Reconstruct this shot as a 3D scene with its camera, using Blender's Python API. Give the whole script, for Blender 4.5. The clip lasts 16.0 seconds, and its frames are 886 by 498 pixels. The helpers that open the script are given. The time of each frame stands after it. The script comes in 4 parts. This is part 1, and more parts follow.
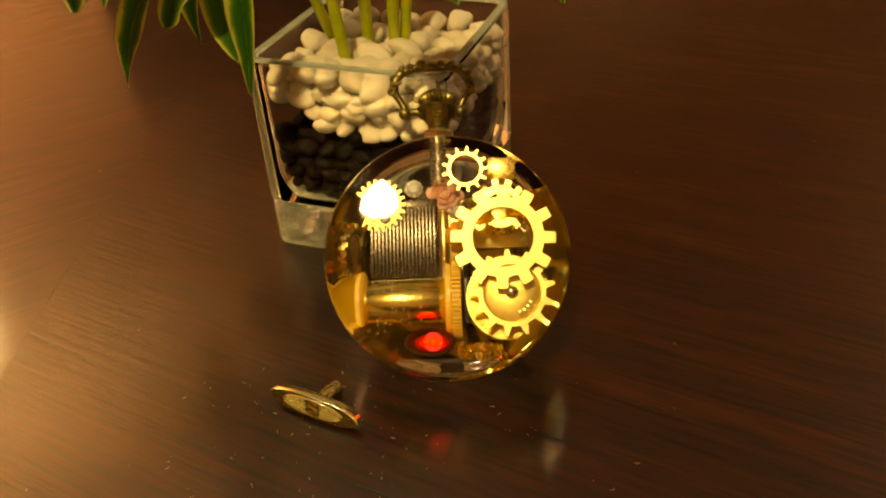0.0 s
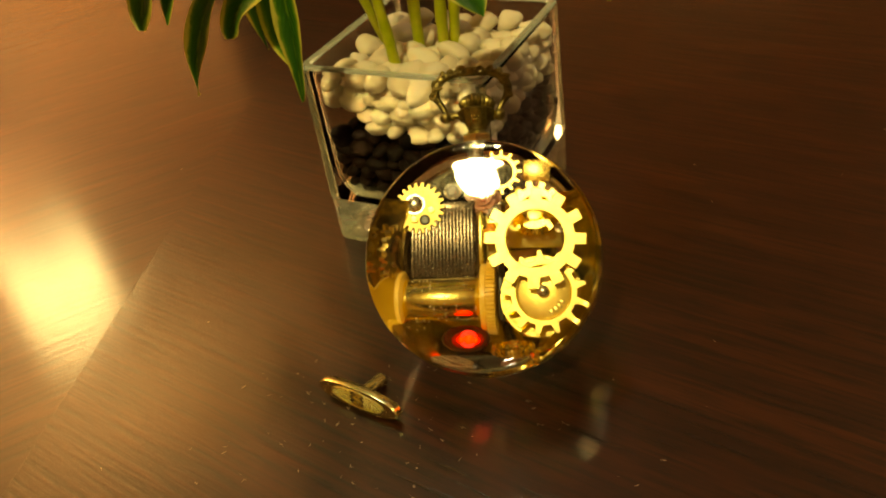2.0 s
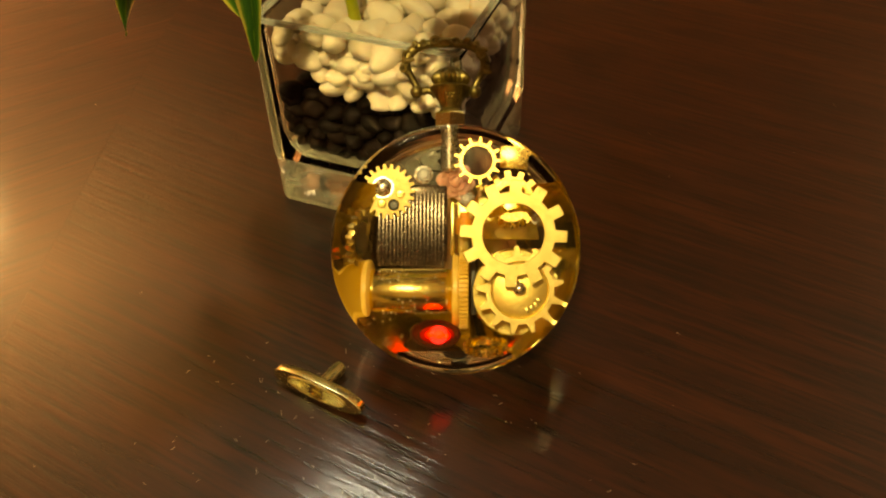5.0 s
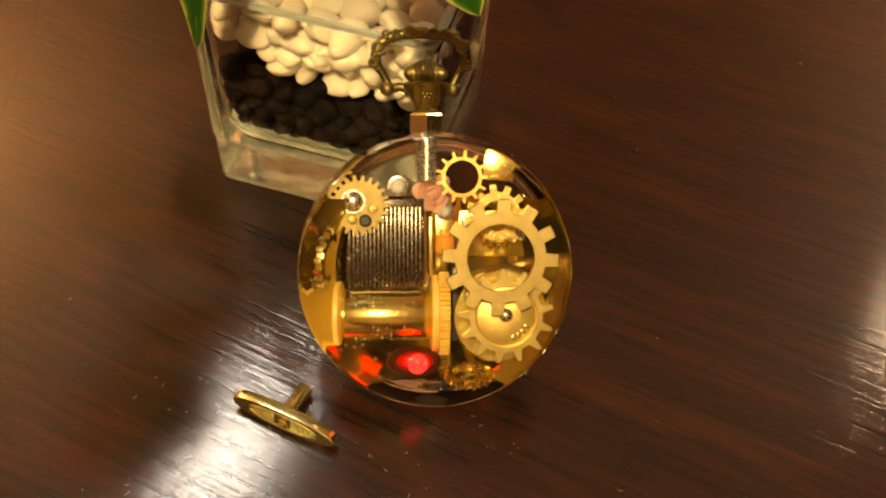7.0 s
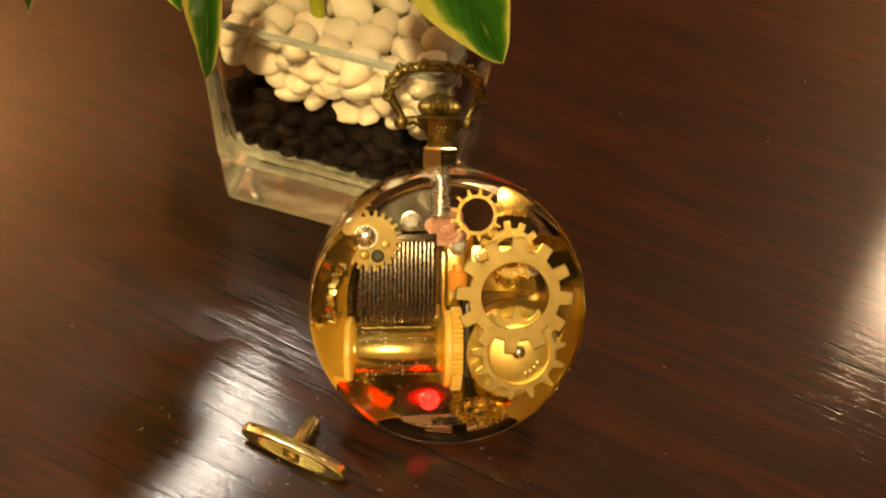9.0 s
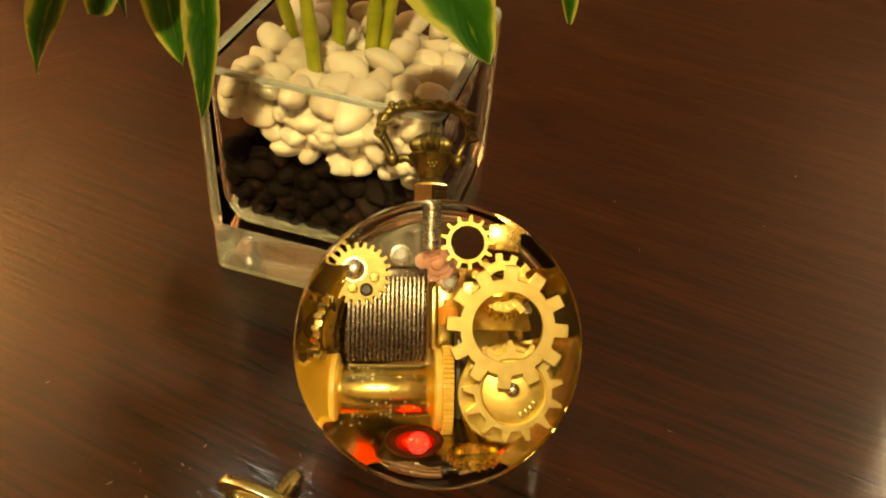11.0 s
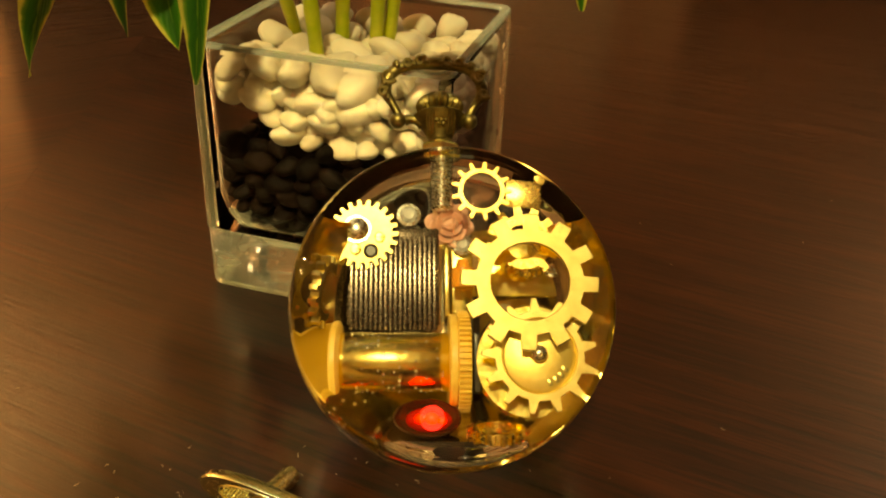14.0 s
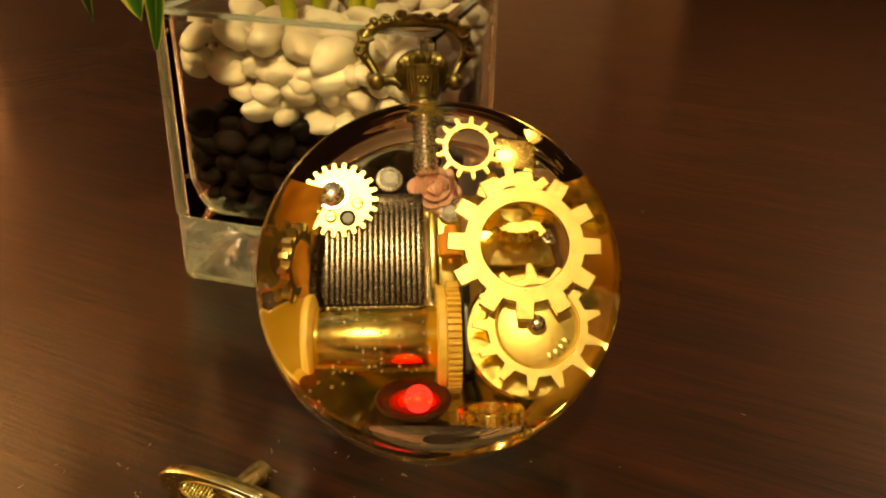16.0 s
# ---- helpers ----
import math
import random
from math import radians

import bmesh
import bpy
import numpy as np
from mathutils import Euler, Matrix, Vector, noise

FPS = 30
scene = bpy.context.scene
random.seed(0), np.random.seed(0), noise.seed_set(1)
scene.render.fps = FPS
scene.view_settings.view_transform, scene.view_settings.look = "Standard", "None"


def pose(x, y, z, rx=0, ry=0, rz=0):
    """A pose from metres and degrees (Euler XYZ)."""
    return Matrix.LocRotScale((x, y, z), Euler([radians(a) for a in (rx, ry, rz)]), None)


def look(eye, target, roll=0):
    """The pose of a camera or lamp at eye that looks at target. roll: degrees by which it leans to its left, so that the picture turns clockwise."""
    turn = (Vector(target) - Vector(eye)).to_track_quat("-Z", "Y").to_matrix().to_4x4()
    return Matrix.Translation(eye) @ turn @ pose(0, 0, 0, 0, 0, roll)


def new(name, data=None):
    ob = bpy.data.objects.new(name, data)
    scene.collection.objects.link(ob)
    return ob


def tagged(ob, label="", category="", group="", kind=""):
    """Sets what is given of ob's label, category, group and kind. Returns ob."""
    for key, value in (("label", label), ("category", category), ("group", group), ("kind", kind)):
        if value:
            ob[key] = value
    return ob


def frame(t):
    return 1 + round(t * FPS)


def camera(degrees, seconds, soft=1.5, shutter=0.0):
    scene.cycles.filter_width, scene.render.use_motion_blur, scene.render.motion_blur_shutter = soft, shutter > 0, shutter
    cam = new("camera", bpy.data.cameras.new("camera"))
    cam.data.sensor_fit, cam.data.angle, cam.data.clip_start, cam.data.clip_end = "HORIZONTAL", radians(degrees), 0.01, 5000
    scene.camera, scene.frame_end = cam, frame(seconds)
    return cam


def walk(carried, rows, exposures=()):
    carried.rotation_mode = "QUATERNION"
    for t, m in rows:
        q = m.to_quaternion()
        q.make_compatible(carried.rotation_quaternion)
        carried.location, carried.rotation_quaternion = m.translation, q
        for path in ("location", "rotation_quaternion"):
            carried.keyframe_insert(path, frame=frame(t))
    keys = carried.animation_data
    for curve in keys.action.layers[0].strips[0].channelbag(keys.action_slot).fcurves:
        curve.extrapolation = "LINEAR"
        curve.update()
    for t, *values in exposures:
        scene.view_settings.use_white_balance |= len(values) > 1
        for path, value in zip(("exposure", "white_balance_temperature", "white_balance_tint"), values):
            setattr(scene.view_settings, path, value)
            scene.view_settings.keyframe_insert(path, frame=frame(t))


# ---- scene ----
cam = camera(53.6, 16.0, soft=2.1)
METRES, EYE, TILT, LEAN, TURN = 0.25, 0.157, -32.4, 2.0, 0.0
PATH = [
    (0, (0.051, 0.019, 0.187), (-0.048, 1.656, -0.958), -4.2),
    (0.5, (0.056, 0.018, 0.191), (-0.117, 1.638, -0.969), -5.6),
    (1, (0.063, 0.017, 0.192), (-0.164, 1.623, -0.978), -6.8),
    (1.5, (0.07, 0.016, 0.194), (-0.232, 1.612, -0.973), -8.5),
    (2, (0.074, 0.016, 0.197), (-0.274, 1.604, -0.967), -9.6),
    (2.5, (0.077, 0.017, 0.198), (-0.312, 1.606, -0.953), -10.6),
    (3, (0.083, 0.019, 0.197), (-0.325, 1.593, -0.968), -11.3),
    (3.5, (0.08, 0.025, 0.197), (-0.296, 1.582, -1.0), -10.4),
    (4, (0.072, 0.034, 0.199), (-0.24, 1.56, -1.055), -8.5),
    (6.3, (0.026, 0.075, 0.225), (0.147, 1.348, -1.312), 4.4),
    (6.5, (0.029, 0.084, 0.225), (0.135, 1.324, -1.34), 3.7),
    (7, (0.024, 0.092, 0.224), (0.176, 1.306, -1.359), 5.4),
    (7.5, (0.022, 0.1, 0.222), (0.208, 1.294, -1.372), 6.9),
    (8, (0.02, 0.105, 0.225), (0.22, 1.272, -1.386), 7.7),
    (8.5, (0.015, 0.104, 0.231), (0.212, 1.27, -1.382), 7.7),
    (9, (0.016, 0.106, 0.231), (0.21, 1.275, -1.38), 7.7),
    (9.5, (0.017, 0.103, 0.226), (0.206, 1.325, -1.347), 7.1),
    (10, (0.018, 0.096, 0.217), (0.202, 1.404, -1.285), 6.6),
    (10.2, (0.019, 0.092, 0.215), (0.204, 1.443, -1.248), 6.4),
    (12.3, (0.023, 0.069, 0.178), (0.169, 1.671, -1.011), 5.2),
    (12.5, (0.026, 0.071, 0.179), (0.147, 1.669, -1.018), 3.2),
    (13, (0.027, 0.067, 0.166), (0.124, 1.718, -0.959), 2.2),
    (13.5, (0.024, 0.067, 0.156), (0.135, 1.747, -0.924), 2.4),
    (14, (0.025, 0.067, 0.147), (0.151, 1.788, -0.865), 2.7),
    (14.5, (0.027, 0.07, 0.142), (0.161, 1.804, -0.846), 2.5),
    (15, (0.03, 0.07, 0.134), (0.146, 1.834, -0.801), 1.8),
    (15.5, (0.03, 0.073, 0.127), (0.144, 1.857, -0.768), 1.4),
    (16, (0.029, 0.076, 0.124), (0.158, 1.841, -0.808), 1.4),
]
walk(cam, [(t, look(eye, target, roll)) for t, eye, target, roll in PATH], [(0, -0.11, 13000, 6), (2, -0.14, 12500, -8), (4, -0.14, 12500, -8), (6.5, 0.29, 9500, 14), (10, 0.27, 9500, 12), (12.5, 0.33, 11000, -10), (14, 0.18, 11000, -5), (16, 0.0, 10500, 8)])

# ---- light: a closed room with ceiling lamps ----
CEIL = 1.80
world = bpy.data.worlds.new("world")
scene.world = world
world.use_nodes = True
world.node_tree.nodes["Background"].inputs[0].default_value = (0.30, 0.20, 0.12, 1)
world.node_tree.nodes["Background"].inputs[1].default_value = 0.02
# place on the ceiling, radius, watts, colour
LAMPS = [
    ((-0.34, 1.00), 0.115, 3.9, (0.86, 0.93, 1.0)),
    ((-0.23, -0.83), 0.058, 43, (1.0, 0.87, 0.50)),
]


# unseen hanging globes: place, radius, watts, colour, watts of added fill on the ceiling
GLOBES = [
    ((-1.57, 1.97, 1.33), 0.15, 17, (1.0, 0.80, 0.46), 14),
    ((0.92, 0.868, 0.80), 0.057, 7, (1.0, 0.80, 0.62), 0),
    # these two are added fill, kept out of reflections, to brighten walls and ceiling
    ((-2.95, 2.90, 1.45), 0.20, 52, (1.0, 0.72, 0.46), 10),
    ((2.30, 2.80, 1.25), 0.10, 1.5, (1.0, 0.74, 0.52), 4),
]


# ---- materials ----
def mat(name, color, rough=0.5, metal=0.0, **more):
    m = bpy.data.materials.new(name)
    m.use_nodes = True
    b = m.node_tree.nodes["Principled BSDF"]
    b.inputs["Base Color"].default_value = (*color, 1)
    b.inputs["Roughness"].default_value = rough
    b.inputs["Metallic"].default_value = metal
    for k, v in more.items():
        b.inputs[k.replace("_", " ")].default_value = v
    return m


def node(m, kind, **values):
    n = m.node_tree.nodes.new(kind)
    for k, v in values.items():
        n.inputs[k.replace("_", " ")].default_value = v
    return n


def wire(m, a, out, b, inp):
    m.node_tree.links.new(a.outputs[out], b.inputs[inp])


def ramp(m, stops):
    r = m.node_tree.nodes.new("ShaderNodeValToRGB")
    e = r.color_ramp.elements
    while len(e) < len(stops):
        e.new(0.5)
    for el, (p, c) in zip(e, stops):
        el.position, el.color = p, (*c, 1)
    return r


def worn(m, dark, light, scale, bump=0.0, fine=None, rough=None, dist=0.0002):
    """Colour that varies at two scales, with a fine relief."""
    b = m.node_tree.nodes["Principled BSDF"]
    co = node(m, "ShaderNodeTexCoord")
    big = node(m, "ShaderNodeTexNoise", Scale=scale, Detail=4.0, Roughness=0.6)
    wire(m, co, "Object", big, "Vector")
    r = ramp(m, [(0.3, dark), (0.7, light)])
    wire(m, big, "Fac", r, "Fac")
    wire(m, r, "Color", b, "Base Color")
    small = node(m, "ShaderNodeTexNoise", Scale=fine or scale * 8, Detail=3.0)
    wire(m, co, "Object", small, "Vector")
    if rough:
        rr = node(m, "ShaderNodeMapRange", To_Min=rough[0], To_Max=rough[1])
        rr.inputs["From Min"].default_value, rr.inputs["From Max"].default_value = 0.3, 0.7
        wire(m, small, "Fac", rr, "Value")
        wire(m, rr, "Result", b, "Roughness")
    if bump:
        bp = node(m, "ShaderNodeBump", Strength=bump, Distance=dist)
        wire(m, small, "Fac", bp, "Height")
        wire(m, bp, "Normal", b, "Normal")
    return m


def wood(name, angle, relief):
    """Dark stained veneer, the grain running along the given angle."""
    m = mat(name, (0.05, 0.02, 0.01), 0.42, 0, Specular_IOR_Level=0.24, Coat_Weight=1.0, Coat_Roughness=0.12, Coat_IOR=1.68)
    b = m.node_tree.nodes["Principled BSDF"]
    co = node(m, "ShaderNodeTexCoord")
    turn = node(m, "ShaderNodeMapping")
    turn.vector_type = "TEXTURE"
    turn.inputs["Rotation"].default_value = (0, 0, radians(angle))
    wire(m, co, "Object", turn, "Vector")
    # wide figure, bent by a slow noise
    st = node(m, "ShaderNodeMapping")
    st.inputs["Scale"].default_value = (5.0, 42.0, 1.0)
    wire(m, turn, "Vector", st, "Vector")
    fig = node(m, "ShaderNodeTexNoise", Scale=1.6, Detail=6.0, Roughness=0.6, Distortion=1.3)
    wire(m, st, "Vector", fig, "Vector")
    # pores: short dashes along the grain
    ps = node(m, "ShaderNodeMapping")
    ps.inputs["Scale"].default_value = (26.0, 460.0, 1.0)
    wire(m, turn, "Vector", ps, "Vector")
    pore = node(m, "ShaderNodeTexNoise", Scale=1.0, Detail=5.0, Roughness=0.65)
    wire(m, ps, "Vector", pore, "Vector")
    col = ramp(m, [(0.30, WOOD_DARK), (0.5, WOOD_MID), (0.70, WOOD_LIGHT)])
    wire(m, fig, "Fac", col, "Fac")
    pr = ramp(m, [(0.38, (0.22, 0.22, 0.22)), (0.56, (1.1, 1.1, 1.1))])
    wire(m, pore, "Fac", pr, "Fac")
    mul = node(m, "ShaderNodeMix")
    mul.data_type, mul.blend_type = "RGBA", "MULTIPLY"
    mul.inputs["Factor"].default_value = 1.0
    wire(m, col, "Color", mul, 6)
    wire(m, pr, "Color", mul, 7)
    m.node_tree.links.new(mul.outputs[2], b.inputs["Base Color"])
    # gloss a little uneven
    sm = node(m, "ShaderNodeTexNoise", Scale=14.0, Detail=3.0)
    wire(m, co, "Object", sm, "Vector")
    rr = node(m, "ShaderNodeMapRange", To_Min=TABLE_ROUGH[0], To_Max=TABLE_ROUGH[1])
    wire(m, sm, "Fac", rr, "Value")
    wire(m, rr, "Result", b, "Coat Roughness")
    bp = node(m, "ShaderNodeBump", Strength=0.35, Distance=0.00025)
    wire(m, pore, "Fac", bp, "Height")
    bq = node(m, "ShaderNodeBump", Strength=0.12, Distance=0.0012)
    wire(m, fig, "Fac", bq, "Height")
    wire(m, bp, "Normal", bq, "Normal")
    wire(m, bq, "Normal", b, "Normal")
    bc = node(m, "ShaderNodeBump", Strength=relief, Distance=0.00024)
    wire(m, pore, "Fac", bc, "Height")
    wire(m, bc, "Normal", b, "Coat Normal")
    return m


WOOD_DARK, WOOD_MID, WOOD_LIGHT = (0.0075, 0.0011, 0.0003), (0.0200, 0.0034, 0.0010), (0.0370, 0.0072, 0.0021)
TABLE_ROUGH = (0.075, 0.13)
veneer_a = wood("veneer_a", -28, 0.5)
veneer_b = wood("veneer_b", 34, 0.26)
edge_wood = worn(mat("edge_wood", WOOD_MID, 0.35), WOOD_DARK, WOOD_LIGHT, 30, 0.2)
wall_paint = worn(mat("wall_paint", (0.45, 0.33, 0.24), 0.7), (0.62, 0.41, 0.28), (0.70, 0.47, 0.33), 3, 0.1)
pale_paint = worn(mat("pale_paint", (0.75, 0.6, 0.48), 0.6), (0.70, 0.56, 0.44), (0.78, 0.64, 0.5), 3, 0.1)
dark_panel = worn(mat("dark_panel", (0.03, 0.012, 0.007), 0.6, 0, Specular_IOR_Level=0.12), (0.012, 0.005, 0.003), (0.022, 0.010, 0.006), 4, 0.1)
floor_mat = worn(mat("floor_mat", (0.12, 0.08, 0.05), 0.5), (0.09, 0.06, 0.04), (0.15, 0.1, 0.06), 5, 0.1)
ceil_paint = worn(mat("ceil_paint", (0.6, 0.5, 0.4), 0.8), (0.84, 0.49, 0.33), (0.90, 0.55, 0.38), 2, 0.1)
lamp_white = mat("lamp_white", (0.8, 0.8, 0.78), 0.4)

gold = worn(mat("gold", (0.95, 0.62, 0.20), 0.24, 1.0), (0.88, 0.60, 0.20), (1.0, 0.78, 0.34), 120, 0.0, 900, (0.2, 0.3))
gold_rough = worn(mat("gold_rough", (0.9, 0.6, 0.2), 0.38, 1.0), (0.47, 0.350, 0.145), (0.61, 0.470, 0.215), 300, 0.08, 2600, (0.27, 0.33), 0.00008)
brass = worn(mat("brass", (0.9, 0.7, 0.25), 0.12, 1.0), (0.82, 0.65, 0.23), (0.96, 0.80, 0.36), 90, 0.0, 700, (0.17, 0.26))
antique = worn(mat("antique", (0.3, 0.22, 0.1), 0.34, 1.0), (0.12, 0.095, 0.040), (0.36, 0.29, 0.125), 260, 0.15, 1800, (0.34, 0.5), 0.00014)
dial_gold = worn(mat("dial_gold", (0.9, 0.66, 0.25), 0.4, 1.0), (0.80, 0.58, 0.21), (0.92, 0.72, 0.30), 200, 0.1, 1400, (0.34, 0.46), 0.00005)
plate_brass = worn(mat("plate_brass", (0.5, 0.36, 0.14), 0.2, 1.0), (0.70, 0.63, 0.44), (0.84, 0.77, 0.56), 40, 0.3, 60, (0.07, 0.14), 0.0010)
steel = worn(mat("steel", (0.5, 0.47, 0.45), 0.3, 1.0), (0.09, 0.072, 0.06), (0.18, 0.145, 0.125), 300, 0.04, 2000, (0.22, 0.32), 0.00002)
chrome = worn(mat("chrome", (0.8, 0.78, 0.74), 0.15, 1.0), (0.7, 0.68, 0.64), (0.88, 0.86, 0.82), 400, 0.1, 1600, (0.2, 0.32), 0.00004)
plastic = worn(mat("plastic", (0.72, 0.46, 0.12), 0.4), (0.62, 0.37, 0.08), (0.78, 0.52, 0.16), 180, 0.1)
rose_mat = worn(mat("rose_mat", (0.8, 0.36, 0.30), 0.45, 0, Subsurface_Weight=0.3, Subsurface_Radius=(0.002, 0.001, 0.0006)), (0.48, 0.23, 0.18), (0.60, 0.33, 0.27), 300, 0.1)
red_clear = mat("red_clear", (0.62, 0.02, 0.025), 0.25, 0, Transmission_Weight=0.55, IOR=1.3, Subsurface_Weight=0.6, Subsurface_Radius=(0.004, 0.001, 0.001))
black_plastic = worn(mat("black_plastic", (0.02, 0.016, 0.014), 0.35), (0.014, 0.012, 0.01), (0.03, 0.025, 0.02), 200, 0.1)
amber = mat("amber", (0.85, 0.35, 0.08), 0.25, 0, Transmission_Weight=0.3)
amber_dark = worn(mat("amber_dark", (0.12, 0.05, 0.02), 0.25), (0.02, 0.008, 0.004), (0.06, 0.026, 0.010), 160)
key_brass = worn(mat("key_brass", (0.85, 0.7, 0.35), 0.36, 1.0), (0.84, 0.78, 0.42), (0.92, 0.88, 0.54), 160, 0.03, 1500, (0.20, 0.28), 0.00003)
key_dark = worn(mat("key_dark", (0.35, 0.24, 0.08), 0.35, 1.0), (0.25, 0.17, 0.05), (0.45, 0.32, 0.12), 400, 0.2)

resin = mat("resin", (0.99, 0.985, 0.965), 0.0, 0, Transmission_Weight=1.0, IOR=1.5)
vase_glass = mat("vase_glass", (0.93, 0.90, 0.86), 0.0, 0, Transmission_Weight=1.0, IOR=1.2, Coat_Weight=0.15)
base_glass = mat("base_glass", (0.96, 0.97, 0.86), 0.04, 0, Transmission_Weight=0.99, IOR=1.45, Coat_Weight=1.0, Coat_Roughness=0.06)
glint_glass = worn(mat("glint_glass", (0.85, 0.85, 0.7), 0.1, 0, Transmission_Weight=0.93, IOR=1.4, Coat_Weight=1.0, Coat_Roughness=0.05), (0.78, 0.78, 0.62), (0.97, 0.97, 0.86), 35, 0.0)
gb = node(base_glass, "ShaderNodeBump", Strength=0.35, Distance=0.002)
gn = node(base_glass, "ShaderNodeTexNoise", Scale=60.0, Detail=2.0)
gc = node(base_glass, "ShaderNodeTexCoord")
wire(base_glass, gc, "Object", gn, "Vector")
wire(base_glass, gn, "Fac", gb, "Height")
wire(base_glass, gb, "Normal", base_glass.node_tree.nodes["Principled BSDF"], "Normal")
# milky streaks whiten the foot in place of light glinting inside it
gm = node(base_glass, "ShaderNodeMapping")
gm.inputs["Scale"].default_value = (45.0, 45.0, 150.0)
wire(base_glass, gc, "Object", gm, "Vector")
gs = node(base_glass, "ShaderNodeTexNoise", Scale=1.0, Detail=3.0, Distortion=1.2)
wire(base_glass, gm, "Vector", gs, "Vector")
gr_ = node(base_glass, "ShaderNodeMapRange", To_Min=0.90, To_Max=0.70)
gr_.inputs["From Min"].default_value, gr_.inputs["From Max"].default_value = 0.42, 0.66
wire(base_glass, gs, "Fac", gr_, "Value")
wire(base_glass, gr_, "Result", base_glass.node_tree.nodes["Principled BSDF"], "Transmission Weight")
gem_glass = mat("gem_glass", (1, 1, 1), 0.0, 0, Transmission_Weight=0.6, IOR=1.7, Coat_Weight=0.5)

led_mat = bpy.data.materials.new("led_mat")
led_mat.use_nodes = True
lb = led_mat.node_tree.nodes["Principled BSDF"]
lb.inputs["Base Color"].default_value = (0.4, 0.01, 0.01, 1)
lb.inputs["Emission Color"].default_value = (1.0, 0.004, 0.008, 1)
lb.inputs["Emission Strength"].default_value = 8.0


def pebble_material(name, dark, light, sss):
    m = mat(name, light, 0.5 if sss else 0.7, 0, Specular_IOR_Level=0.4 if sss else 0.1, Subsurface_Weight=sss, Subsurface_Radius=(0.003, 0.0022, 0.0015))
    b = m.node_tree.nodes["Principled BSDF"]
    info = node(m, "ShaderNodeObjectInfo")
    co = node(m, "ShaderNodeTexCoord")
    no = node(m, "ShaderNodeTexNoise", Scale=260.0, Detail=4.0)
    wire(m, co, "Object", no, "Vector")
    ad = node(m, "ShaderNodeMath")
    ad.operation = "ADD"
    wire(m, info, "Random", ad, 0)
    wire(m, no, "Fac", ad, 1)
    r = ramp(m, [(0.25, dark), (0.8, light)])
    hf = node(m, "ShaderNodeMath")
    hf.operation = "MULTIPLY"
    hf.inputs[1].default_value = 0.55
    wire(m, ad, 0, hf, 0)
    wire(m, hf, 0, r, "Fac")
    wire(m, r, "Color", b, "Base Color")
    bp = node(m, "ShaderNodeBump", Strength=0.2, Distance=0.0002)
    n2 = node(m, "ShaderNodeTexNoise", Scale=1500.0, Detail=3.0)
    wire(m, co, "Object", n2, "Vector")
    wire(m, n2, "Fac", bp, "Height")
    wire(m, bp, "Normal", b, "Normal")
    return m


white_stone = pebble_material("white_stone", (0.57, 0.50, 0.41), (0.78, 0.72, 0.61), 0.4)
dark_stone = pebble_material("dark_stone", (0.002, 0.0010, 0.0007), (0.009, 0.0036, 0.0022), 0.0)
soil_mat = worn(mat("soil_mat", (0.02, 0.012, 0.008), 0.9), (0.010, 0.006, 0.004), (0.04, 0.022, 0.014), 300, 0.6)
stem_mat = worn(mat("stem_mat", (0.30, 0.42, 0.05), 0.4, 0, Subsurface_Weight=0.3, Subsurface_Radius=(0.002, 0.003, 0.001)), (0.28, 0.36, 0.03), (0.50, 0.50, 0.08), 120, 0.15)


